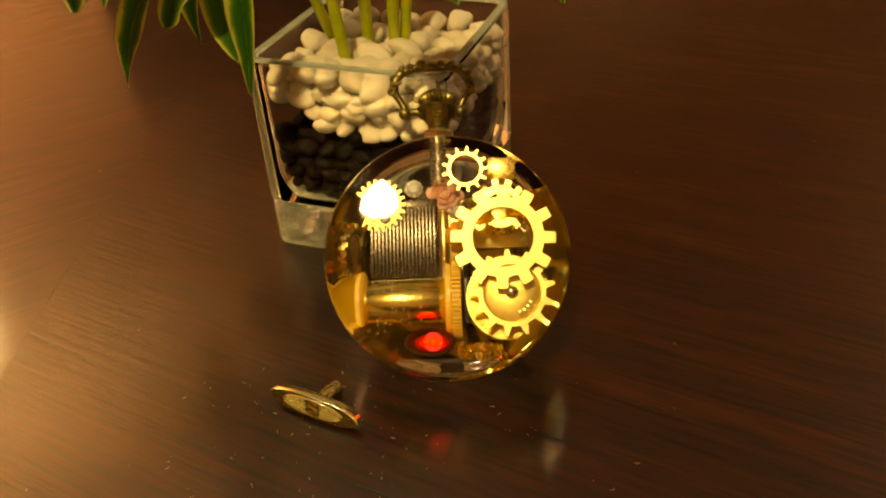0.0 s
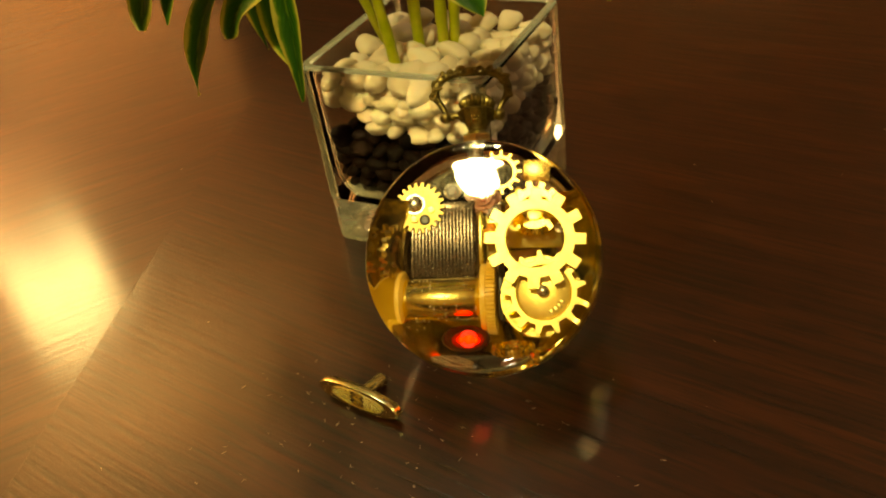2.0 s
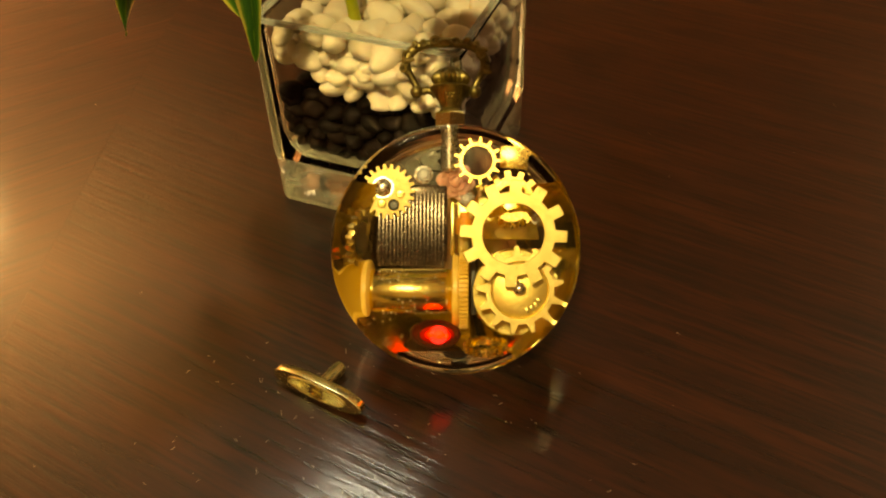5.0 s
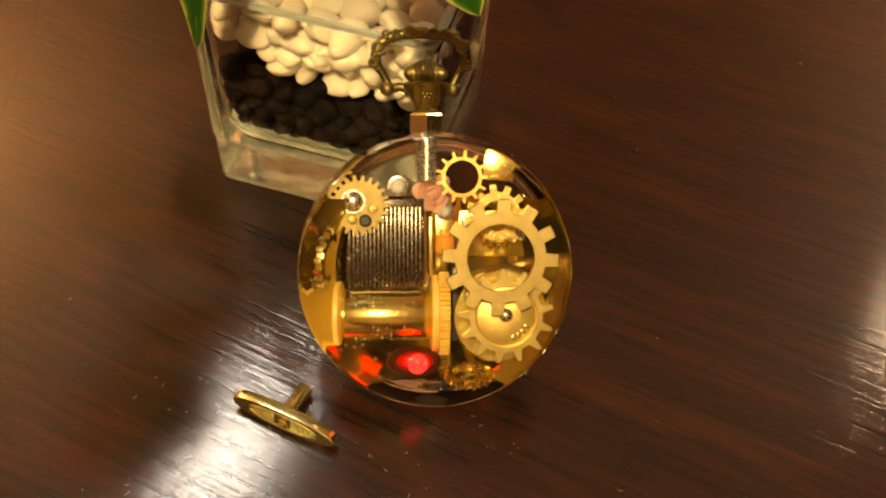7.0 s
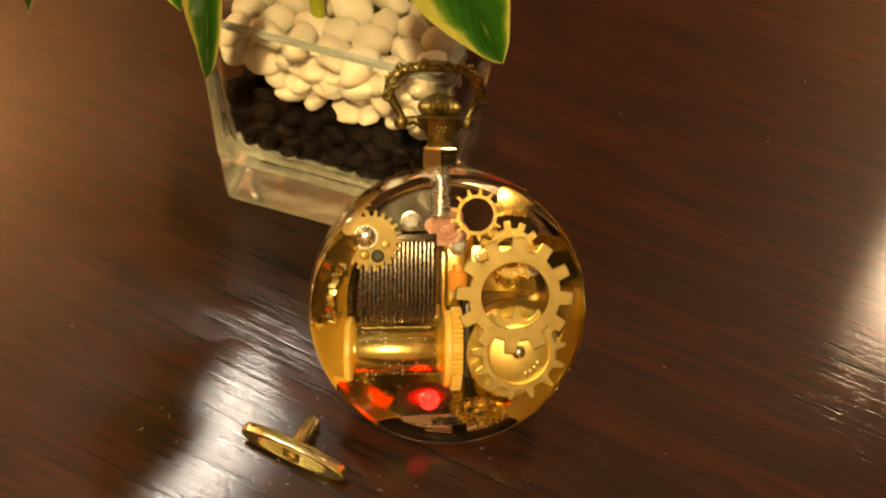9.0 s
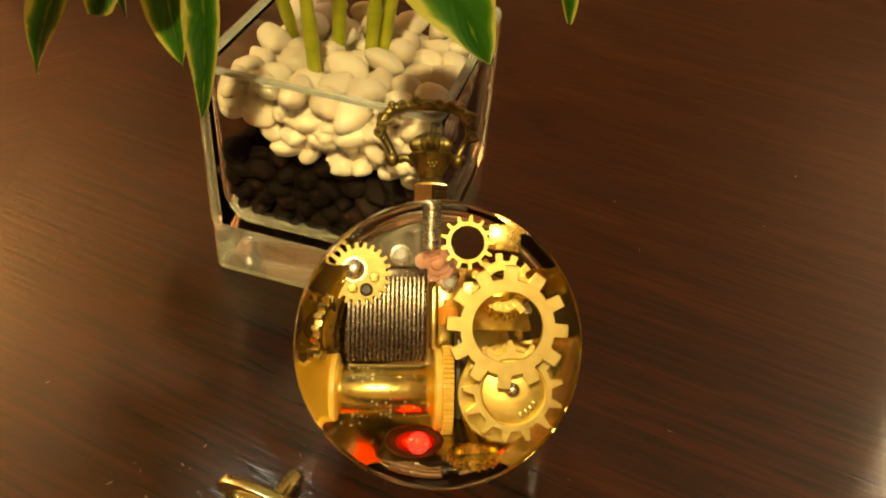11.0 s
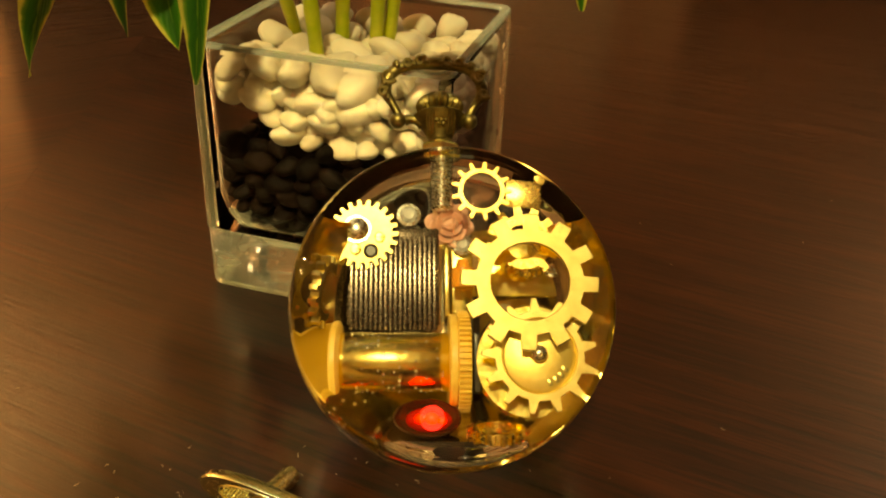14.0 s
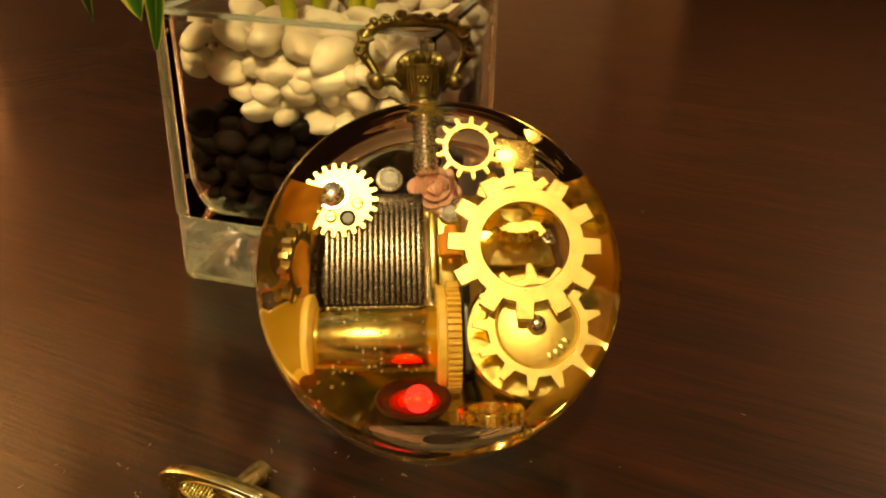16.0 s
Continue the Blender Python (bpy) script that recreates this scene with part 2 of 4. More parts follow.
def leaf_material():
    m = mat("leaf_mat", (0.05, 0.2, 0.03), 0.35, 0, Coat_Weight=0.2)
    b = m.node_tree.nodes["Principled BSDF"]
    uv = node(m, "ShaderNodeUVMap")
    uv.uv_map = "blade"
    sep = node(m, "ShaderNodeSeparateXYZ")
    wire(m, uv, "UV", sep, "Vector")
    ab = node(m, "ShaderNodeMath")
    ab.operation = "ABSOLUTE"
    wire(m, sep, "X", ab, 0)
    co = node(m, "ShaderNodeTexCoord")
    no = node(m, "ShaderNodeTexNoise", Scale=90.0, Detail=4.0, Distortion=0.6)
    wire(m, co, "Object", no, "Vector")
    sc = node(m, "ShaderNodeMath")
    sc.operation = "MULTIPLY_ADD"
    sc.inputs[1].default_value, sc.inputs[2].default_value = 0.7, -0.35
    wire(m, no, "Fac", sc, 0)
    ad = node(m, "ShaderNodeMath")
    ad.operation = "ADD"
    wire(m, ab, 0, ad, 0)
    wire(m, sc, 0, ad, 1)
    r = ramp(m, [(0.0, (0.10, 0.22, 0.03)), (0.06, (0.015, 0.10, 0.012)), (0.55, (0.03, 0.16, 0.02)), (0.74, (0.14, 0.30, 0.04)), (0.86, (0.62, 0.62, 0.16))])
    wire(m, ad, 0, r, "Fac")
    wire(m, r, "Color", b, "Base Color")
    # side veins
    wv = node(m, "ShaderNodeMath")
    wv.operation = "MULTIPLY_ADD"
    wv.inputs[1].default_value = -0.35
    wire(m, ab, 0, wv, 0)
    wire(m, sep, "Y", wv, 2)
    sn = node(m, "ShaderNodeMath")
    sn.operation = "MULTIPLY"
    sn.inputs[1].default_value = 60.0
    wire(m, wv, 0, sn, 0)
    s2 = node(m, "ShaderNodeMath")
    s2.operation = "SINE"
    wire(m, sn, 0, s2, 0)
    bp = node(m, "ShaderNodeBump", Strength=0.25, Distance=0.0003)
    wire(m, s2, 0, bp, "Height")
    wire(m, bp, "Normal", b, "Normal")
    # light passes a leaf
    tr = node(m, "ShaderNodeBsdfTranslucent")
    wire(m, r, "Color", tr, "Color")
    mx = node(m, "ShaderNodeMixShader")
    mx.inputs[0].default_value = 0.35
    out = m.node_tree.nodes["Material Output"]
    wire(m, b, "BSDF", mx, 1)
    wire(m, tr, "BSDF", mx, 2)
    wire(m, mx, "Shader", out, "Surface")
    return m


leaf_mat = leaf_material()


# ---- mesh helpers ----
def mesh_of(name, bm, material, smooth=40, loc=None):
    if loc is not None:
        bmesh.ops.translate(bm, verts=bm.verts, vec=-Vector(loc))
    me = bpy.data.meshes.new(name)
    bmesh.ops.recalc_face_normals(bm, faces=bm.faces)
    bm.to_mesh(me)
    bm.free()
    me.materials.append(material)
    if smooth:
        me.shade_smooth()
        me.set_sharp_from_angle(angle=radians(smooth))
    return me


def part(name, bm, material, parent, label="", smooth=40, m=None):
    """One mesh object under a thing or a part."""
    ob = new(name, mesh_of(name, bm, material, smooth))
    ob.parent = parent
    if m is not None:
        ob.matrix_basis = m
    return tagged(ob, label)


def thing(name, label, category, m=None, group="", kind=""):
    ob = new(name)
    ob.empty_display_size = 0.01
    if m is not None:
        ob.matrix_basis = m
    return tagged(ob, label, category, group, kind)


def box(x0, y0, z0, x1, y1, z1, bevel=0.0, bm=None):
    bm2 = bmesh.new()
    bmesh.ops.create_cube(bm2, size=1, matrix=Matrix.LocRotScale(((x0 + x1) / 2, (y0 + y1) / 2, (z0 + z1) / 2), None, (x1 - x0, y1 - y0, z1 - z0)))
    if bevel:
        bmesh.ops.bevel(bm2, geom=bm2.edges[:], offset=bevel, segments=2, affect="EDGES", profile=0.5)
    return bm2 if bm is None else join(bm, bm2)


def join(bm, other, m=None):
    """Adds the mesh other (moved by m) to bm."""
    me = bpy.data.meshes.new("tmp")
    if m is not None:
        bmesh.ops.transform(other, matrix=m, verts=other.verts)
    other.to_mesh(me)
    other.free()
    bm.from_mesh(me)
    bpy.data.meshes.remove(me)
    return bm


def lathe(profile, seg=48):
    """Turns a profile of (radius, z) round the z axis."""
    bm = bmesh.new()
    rings = []
    for r, z in profile:
        if r < 1e-7:
            rings.append([bm.verts.new((0, 0, z))])
        else:
            rings.append([bm.verts.new((r * math.cos(2 * math.pi * i / seg), r * math.sin(2 * math.pi * i / seg), z)) for i in range(seg)])
    for a, b in zip(rings, rings[1:]):
        for i in range(seg):
            j = (i + 1) % seg
            if len(a) == 1 and len(b) > 1:
                bm.faces.new((a[0], b[j], b[i]))
            elif len(b) == 1 and len(a) > 1:
                bm.faces.new((a[i], a[j], b[0]))
            elif len(a) > 1:
                bm.faces.new((a[i], a[j], b[j], b[i]))
    return bm


def tube(points, radii, seg=12, closed=False, caps=True):
    """A tube along points, with a radius at each."""
    bm = bmesh.new()
    pts = [Vector(p) for p in points]
    n = len(pts)
    rings = []
    ref = Vector((0, 0, 1))
    for i, p in enumerate(pts):
        a = pts[(i - 1) % n] if closed or i else p
        b = pts[(i + 1) % n] if closed or i < n - 1 else p
        d = (b - a).normalized()
        if abs(d.dot(ref)) > 0.95:
            ref = Vector((1, 0, 0))
        s = d.cross(ref).normalized()
        t = s.cross(d).normalized()
        ref = t
        r = radii[i] if hasattr(radii, "__len__") else radii
        rings.append([bm.verts.new(p + r * (math.cos(2 * math.pi * k / seg) * s + math.sin(2 * math.pi * k / seg) * t)) for k in range(seg)])
    for i in range(n if closed else n - 1):
        a, b = rings[i], rings[(i + 1) % n]
        for k in range(seg):
            j = (k + 1) % seg
            bm.faces.new((a[k], a[j], b[j], b[k]))
    if caps and not closed:
        bm.faces.new(rings[0])
        bm.faces.new(rings[-1])
    return bm


def ball(x, y, z, rx, ry=None, rz=None, seg=16):
    bm = bmesh.new()
    bmesh.ops.create_uvsphere(bm, u_segments=seg, v_segments=seg // 2 + 2, radius=1, matrix=Matrix.LocRotScale((x, y, z), None, (rx, ry or rx, rz or rx)))
    return bm


def extrude_rings(outer, inner, z0, z1, bevel=0.0):
    """A flat ring between two outlines of equal length, from z0 to z1, with its outer and inner edges chamfered."""
    bm = bmesh.new()
    n = len(outer)

    def ring(pts, z, s=1.0):
        return [bm.verts.new((x * s, y * s, z)) for x, y in pts]
    layers = [ring(inner, z0), ring(outer, z0), ring(outer, z1 - bevel), ring(outer, z1, 1 - bevel * 0.06), ring(inner, z1, 1 + bevel * 0.06), ring(inner, z1 - bevel)]
    for a, b in zip(layers, layers[1:] + layers[:1]):
        for i in range(n):
            j = (i + 1) % n
            bm.faces.new((a[i], a[j], b[j], b[i]))
    return bm


def gear(r_in, r_root, r_out, teeth, z0, z1, tip=0.42, foot=0.56, turn=0.0, bevel=0.15):
    """A toothed ring: tip and foot are the parts of the pitch that a tooth takes up at its end and at its root."""
    outer, inner = [], []
    pitch = 2 * math.pi / teeth
    for i in range(teeth):
        a = i * pitch + turn
        for off, r in ((-foot / 2, r_root), (-tip / 2, r_out), (0, r_out), (tip / 2, r_out), (foot / 2, r_root), (0.5 * (foot / 2 + 1 - foot / 2), r_root)):
            outer.append((r * math.cos(a + off * pitch), r * math.sin(a + off * pitch)))
            inner.append((r_in * math.cos(a + off * pitch), r_in * math.sin(a + off * pitch)))
    return extrude_rings(outer, inner, z0, z1, bevel)


def moved(bm, x=0, y=0, z=0, rx=0, ry=0, rz=0, s=1.0):
    bmesh.ops.transform(bm, matrix=pose(x, y, z, rx, ry, rz) @ Matrix.Scale(s, 4), verts=bm.verts)
    return bm


# ---- the room ----
RX0, RX1, RY0, RY1, FZ = -3.2, 3.2, -2.4, 4.2, -0.76


def structure(name, bm, material, label, smooth=0):
    return tagged(new(name, mesh_of(name, bm, material, smooth)), label, name.split("_")[0], kind="structure")


structure("floor", box(RX0 - 0.1, RY0 - 0.1, FZ - 0.1, RX1 + 0.1, RY1 + 0.1, FZ), floor_mat, "dim brown floor of the room")
structure("ceiling", box(RX0 - 0.1, RY0 - 0.1, CEIL, RX1 + 0.1, RY1 + 0.1, CEIL + 0.1), ceil_paint, "warm white painted ceiling with round lamps")
structure("wall_west", box(RX0 - 0.1, RY0, FZ, RX0, RY1, CEIL), wall_paint, "plain beige painted wall")
structure("wall_east", box(RX1, RY0, FZ, RX1 + 0.1, RY1, CEIL), dark_panel, "plain dark brown wall")
structure("wall_south", box(RX0 - 0.1, RY0 - 0.1, FZ, RX1 + 0.1, RY0, CEIL), wall_paint, "plain beige painted wall")
structure("wall_north", box(RX0 - 0.1, RY1, FZ, RX1 + 0.1, RY1 + 0.1, CEIL), wall_paint, "plain beige painted wall")
# unseen slabs added to mirror pale and dark bands in the table
structure("door_1", box(0.42, RY1 - 0.05, FZ, 1.10, RY1 - 0.002, 1.50, 0.01), pale_paint, "unseen pale slab placed for the table's reflection")
structure("panel_1", box(-1.75, RY1 - 0.06, FZ, -0.55, RY1 - 0.002, CEIL - 0.002, 0.004), dark_panel, "unseen tall dark slab placed for the table's reflection")
structure("panel_2", box(1.45, RY1 - 0.06, FZ, RX1 - 0.002, RY1 - 0.002, 1.05, 0.004), dark_panel, "unseen low dark slab placed for the table's reflection")

for (lx, ly), lr, watts, col in LAMPS:
    lamp = thing("ceiling_lamp", "round lit ceiling lamp in a white ring", "lamp", pose(lx, ly, CEIL), "ceiling lamps")
    part("ring", lathe([(lr, 0), (lr + 0.03, 0), (lr + 0.03, -0.022), (lr + 0.022, -0.03), (lr, -0.03), (lr, 0)], 40), lamp_white, lamp)
    bulb = bpy.data.lights.new("bulb", "AREA")
    bulb.shape, bulb.size, bulb.energy, bulb.color = "DISK", 2 * lr - 0.004, watts, col
    light = new("bulb", bulb)
    light.parent = lamp
    light.matrix_basis = pose(0, 0, -0.012)

for gx, gr, gw, gcol, gup in GLOBES:
    globe = thing("unseen_globe", "unseen lit round hanging lamp on a thin rod", "lamp", pose(gx[0], gx[1], CEIL), "hanging lamps")
    part("rod", tube([(0, 0, 0), (0, 0, gx[2] + gr - CEIL)], 0.008, 10), lamp_white, globe)
    part("canopy", lathe([(0, 0), (0.06, 0), (0.055, -0.02), (0.012, -0.03), (0, -0.03)], 24), lamp_white, globe)
    bulb = bpy.data.lights.new("bulb", "POINT")
    bulb.shadow_soft_size, bulb.energy, bulb.color = gr, gw, gcol
    light = new("bulb", bulb)
    light.parent = globe
    light.matrix_basis = pose(0, 0, gx[2] - CEIL)
    # added upward light and its bowl, there only to brighten the ceiling
    if gup:
        part("bowl", lathe([(0, -0.006), (gr * 0.7, -0.004), (gr * 0.8, 0.012), (gr * 0.78, 0.014), (gr * 0.68, 0), (0, -0.002)], 32), lamp_white, globe, "unseen bowl added under the ceiling fill", m=pose(0, 0, gx[2] - gr - CEIL - 0.026))
        up = bpy.data.lights.new("ceiling_fill", "AREA")
        up.shape, up.size, up.energy, up.color = "DISK", gr * 1.2, gup, gcol
        upper = new("ceiling_fill", up)
        upper.parent = globe
        upper.matrix_basis = pose(0, 0, gx[2] - gr - CEIL - 0.018, 180)

# ---- the table ----
TX0, TX1, TY0, TY1, SEAM = -1.0, 1.1, -0.35, 2.3, -0.107
table = thing("table", "dark walnut-stained glossy wooden table with book-matched veneer", "table", pose(0, 0, 0))
part("veneer_panel", box(SEAM + 0.00001, TY0, -0.006, TX1, TY1, 0.0), veneer_a, table, "dark brown veneer with slanting grain", 0)
part("veneer_panel", box(TX0, TY0, -0.006, SEAM - 0.00001, TY1, 0.0), veneer_b, table, "dark brown veneer with mirrored grain", 0)
part("core", box(TX0, TY0, -0.034, TX1, TY1, -0.0062, 0.002), edge_wood, table)
leg_mesh = None
for x, y in ((TX0 + 0.08, TY0 + 0.08), (TX1 - 0.08, TY0 + 0.08), (TX0 + 0.08, TY1 - 0.08), (TX1 - 0.08, TY1 - 0.08)):
    if leg_mesh is None:
        leg_mesh = part("leg", box(-0.035, -0.035, FZ, 0.035, 0.035, -0.034, 0.004), edge_wood, table, m=pose(x, y, 0))
    else:
        lg = new("leg", leg_mesh.data)
        lg.parent, lg.matrix_basis = table, pose(x, y, 0)

# ---- the vase ----
VASE = pose(0.0175, 0.3169, 0, 0, 0, -19)
HALF, VH, WALL, BASE = 0.0362, 0.0740, 0.0032, 0.0110


def rounded_square(h, r, n=6):
    pts = []
    for cx, cy, a0 in ((h - r, h - r, 0), (-h + r, h - r, 90), (-h + r, -h + r, 180), (h - r, -h + r, 270)):
        for i in range(n + 1):
            a = radians(a0 + 90 * i / n)
            pts.append((cx + r * math.cos(a), cy + r * math.sin(a)))
    return pts


def skin(rings):
    bm = bmesh.new()
    vs = [[bm.verts.new(p) for p in ring] for ring in rings]
    for a, b in zip(vs, vs[1:]):
        for i in range(len(a)):
            j = (i + 1) % len(a)
            bm.faces.new((a[i], a[j], b[j], b[i]))
    bm.faces.new(list(reversed(vs[0])))
    bm.faces.new(vs[-1])
    return bm


def sq(h, r, z):
    return [(x, y, z) for x, y in rounded_square(h, r)]


vase = thing("glass_vase", "square clear glass vase holding pebbles and a plant", "vase", VASE)
IN = HALF - WALL
FOOT = 0.0200


def sleeve(rings):
    """Rings joined into a closed sleeve, the last one to the first."""
    bm = bmesh.new()
    vs = [[bm.verts.new(p) for p in ring] for ring in rings]
    for a, b in zip(vs, vs[1:] + vs[:1]):
        for i in range(len(a)):
            j = (i + 1) % len(a)
            bm.faces.new((a[i], a[j], b[j], b[i]))
    return bm


vase_body = part("body", sleeve([
    sq(HALF, 0.0035, FOOT + 0.0001), sq(HALF, 0.0035, VH - 0.001), sq(HALF - 0.0007, 0.0035, VH - 0.0002), sq(HALF - 0.0015, 0.0035, VH),
    sq(IN + 0.0006, 0.0035, VH - 0.0002), sq(IN, 0.0035, VH - 0.001),
    sq(IN, 0.005, 0.030), sq(IN - 0.0010, 0.006, 0.0240), sq(IN - 0.0024, 0.007, FOOT + 0.0001)]), vase_glass, vase, "clear glass panes with a ground rim", 35)
vase_foot = part("foot", skin([
    sq(HALF - 0.0016, 0.003, 0.0003), sq(HALF - 0.0004, 0.0035, 0.0008), sq(HALF, 0.0035, 0.0020), sq(HALF, 0.0035, FOOT - 0.0001),
    sq(IN - 0.0024, 0.007, FOOT - 0.0001), sq(IN - 0.0062, 0.010, 0.0145), sq(IN - 0.0105, 0.011, 0.0120), sq(IN - 0.0155, 0.012, BASE)]), base_glass, vase, "thick glass foot with milky streaks for its glints", 35)
# pale rods added where light would gather in the corners of the glass
for cx, cy in ((1, 1), (-1, 1), (-1, -1), (1, -1)):
    k = HALF - 0.0020
    part("edge", tube([(cx * k, cy * k, FOOT + 0.0004), (cx * k, cy * k, 0.045), (cx * k, cy * k, VH - 0.0012)], [0.0019, 0.0017, 0.0016], 14), glint_glass, vase, "pale rod added for light caught in the edge").visible_shadow = False
rim_glass = mat("rim_glass", (0.62, 0.66, 0.62), 0.12, 0, Transmission_Weight=0.75, IOR=1.45)
part("rim", sleeve([sq(HALF - 0.0001, 0.0035, VH + 0.0002), sq(HALF - 0.0006, 0.0035, VH + 0.0012), sq(IN + 0.0008, 0.0035, VH + 0.0012), sq(IN + 0.0002, 0.0035, VH + 0.0002)]), rim_glass, vase, "grey ground glass rim", 35).visible_shadow = False
# the same added pale rod, round the foot, for its bright line
ring_pts = [(x, y, 0.0014) for x, y in rounded_square(HALF - 0.0012, 0.0040)]
part("foot_glint", tube(ring_pts, 0.0009, 10, True), glint_glass, vase, "pale rod added for light caught along the foot").visible_shadow = False
vase_foot.visible_shadow = False
vase_body.visible_shadow = False


# ---- pebbles ----
def pebble_mesh(name, seed, material):
    bm = bmesh.new()
    bmesh.ops.create_icosphere(bm, subdivisions=3, radius=1)
    rnd = random.Random(seed)
    off = Vector((rnd.uniform(0, 50), rnd.uniform(0, 50), rnd.uniform(0, 50)))
    for v in bm.verts:
        v.co *= 1 + 0.34 * noise.noise(v.co * 0.8 + off) + 0.08 * noise.noise(v.co * 2.2 + off)
    return mesh_of(name, bm, material, 180)


WHITE = [pebble_mesh("pebble", 10 + i, white_stone) for i in range(10)]
DARK = [pebble_mesh("dark_stone", 40 + i, dark_stone) for i in range(6)]
rng = random.Random(5)
PEB_TOP = 0.0692


def border(x, y):
    """Height at which the white pebbles end and the dark stones begin."""
    return 0.0465 + 0.55 * max(0.0, -x - 0.008) + 0.0012 * math.sin(300 * x + 200 * y)


def stone(x, y, z, size, meshes, name, label, category, group):
    ob = new(name, meshes[rng.randrange(len(meshes))])
    s = size * rng.uniform(0.78, 1.2)
    ob.matrix_basis = VASE @ Matrix.LocRotScale((x, y, z), Euler((rng.uniform(-0.5, 0.5), rng.uniform(-0.5, 0.5), rng.uniform(0, 6.3))), (s * rng.uniform(1.0, 1.3), s * rng.uniform(0.85, 1.0), s * rng.uniform(0.62, 0.85)))
    return tagged(ob, label, category, group)


def white(x, y, z, size=0.0044):
    stone(x, y, z, size, WHITE, "pebble", "smooth white pebble in the glass vase", "pebble", "white pebbles in the vase")


# top layer and the one under it
for layer, dz in ((0, 0.0), (1, 0.006)):
    n = 7
    for i in range(n):
        for j in range(n):
            p = (n - 1) / 2
            x = (i - p) * (2 * IN - 0.0100) / (n - 1) + rng.uniform(-0.0014, 0.0014)
            y = (j - p) * (2 * IN - 0.0100) / (n - 1) + rng.uniform(-0.0014, 0.0014)
            lim = IN - 0.0054
            white(max(-lim, min(lim, x)), max(-lim, min(lim, y)), PEB_TOP - 0.003 - dz + rng.uniform(-0.0016, 0.0024), 0.0049)
# against the four panes
for side in range(4):
    for row in range(5):
        n = 8
        for i in range(n):
            c = (i - (n - 1) / 2 + 0.4 * (row % 2)) * (2 * IN - 0.0085) / (n - 1) + rng.uniform(-0.001, 0.001)
            c = max(-IN + 0.004, min(IN - 0.004, c))
            d = IN - 0.0049 - rng.uniform(0, 0.0008)
            x, y = ((c, -d), (d, c), (c, d), (-d, c))[side]
            z = PEB_TOP - 0.0085 - row * 0.0058 + rng.uniform(-0.001, 0.001)
            if z > border(x, y):
                white(x, y, z, 0.0039)
fill = bmesh.new()
frng = random.Random(77)
for side in range(4):
    for row in range(5):
        for i in range(9):
            c = (i - 4 + 0.5 * (row % 2)) * 0.0052 + frng.uniform(-0.0012, 0.0012)
            d = IN - 0.0098 - frng.uniform(0, 0.001)
            x, y = ((c, -d), (d, c), (c, d), (-d, c))[side]
            z = PEB_TOP - 0.0085 - row * 0.0052 + frng.uniform(-0.001, 0.001)
            if abs(c) < d and z > border(x, y) + 0.001:
                grain = bmesh.new()
                grain.from_mesh(WHITE[frng.randrange(len(WHITE))])
                sz = 0.0048 * frng.uniform(0.85, 1.15)
                join(fill, grain, Matrix.LocRotScale((x, y, z), Euler((frng.uniform(-0.5, 0.5), frng.uniform(-0.5, 0.5), frng.uniform(0, 6.3))), (sz * 1.1, sz * 0.95, sz * 0.75)))
filling = new("pebble_filling", mesh_of("pebble_filling", fill, white_stone, 180))
filling.matrix_basis = VASE
tagged(filling, "white pebbles filling the middle of the vase", "pebbles", kind="stuff")
for side in range(4):
    for row in range(7):
        n = 9
        for i in range(n):
            c = (i - (n - 1) / 2 + 0.25 * (row % 2)) * (2 * IN - 0.009) / (n - 1) + rng.uniform(-0.001, 0.001)
            d = IN - 0.0042 - (0.0095, 0.0045, 0.0015, 0.0, 0.0, 0.0, 0.0)[row] - rng.uniform(0, 0.001)
            c = max(-d, min(d, c))
            x, y = ((c, -d), (d, c), (c, d), (-d, c))[side]
            z = BASE + 0.0042 + row * 0.0050 + rng.uniform(-0.001, 0.001)
            if z < border(x, y) - 0.001:
                stone(x, y, z, 0.0036, DARK, "dark_stone", "dark brown stone at the bottom of the vase", "stone", "dark stones in the vase")
soil = new("soil", mesh_of("soil", skin([sq(0.014, 0.006, BASE + 0.0004), sq(0.0200, 0.006, BASE + 0.006), sq(0.0235, 0.006, BASE + 0.012), sq(0.0235, 0.006, 0.036), sq(0.020, 0.006, 0.053)]), soil_mat, 40))
soil.matrix_basis = VASE
tagged(soil, "dark soil in the middle of the vase", "soil", kind="stuff")


# ---- the plant ----
def bezier(a, b, c, n=12):
    a, b, c = Vector(a), Vector(b), Vector(c)
    return [(1 - t) ** 2 * a + 2 * t * (1 - t) * b + t * t * c for t in (i / n for i in range(n + 1))]


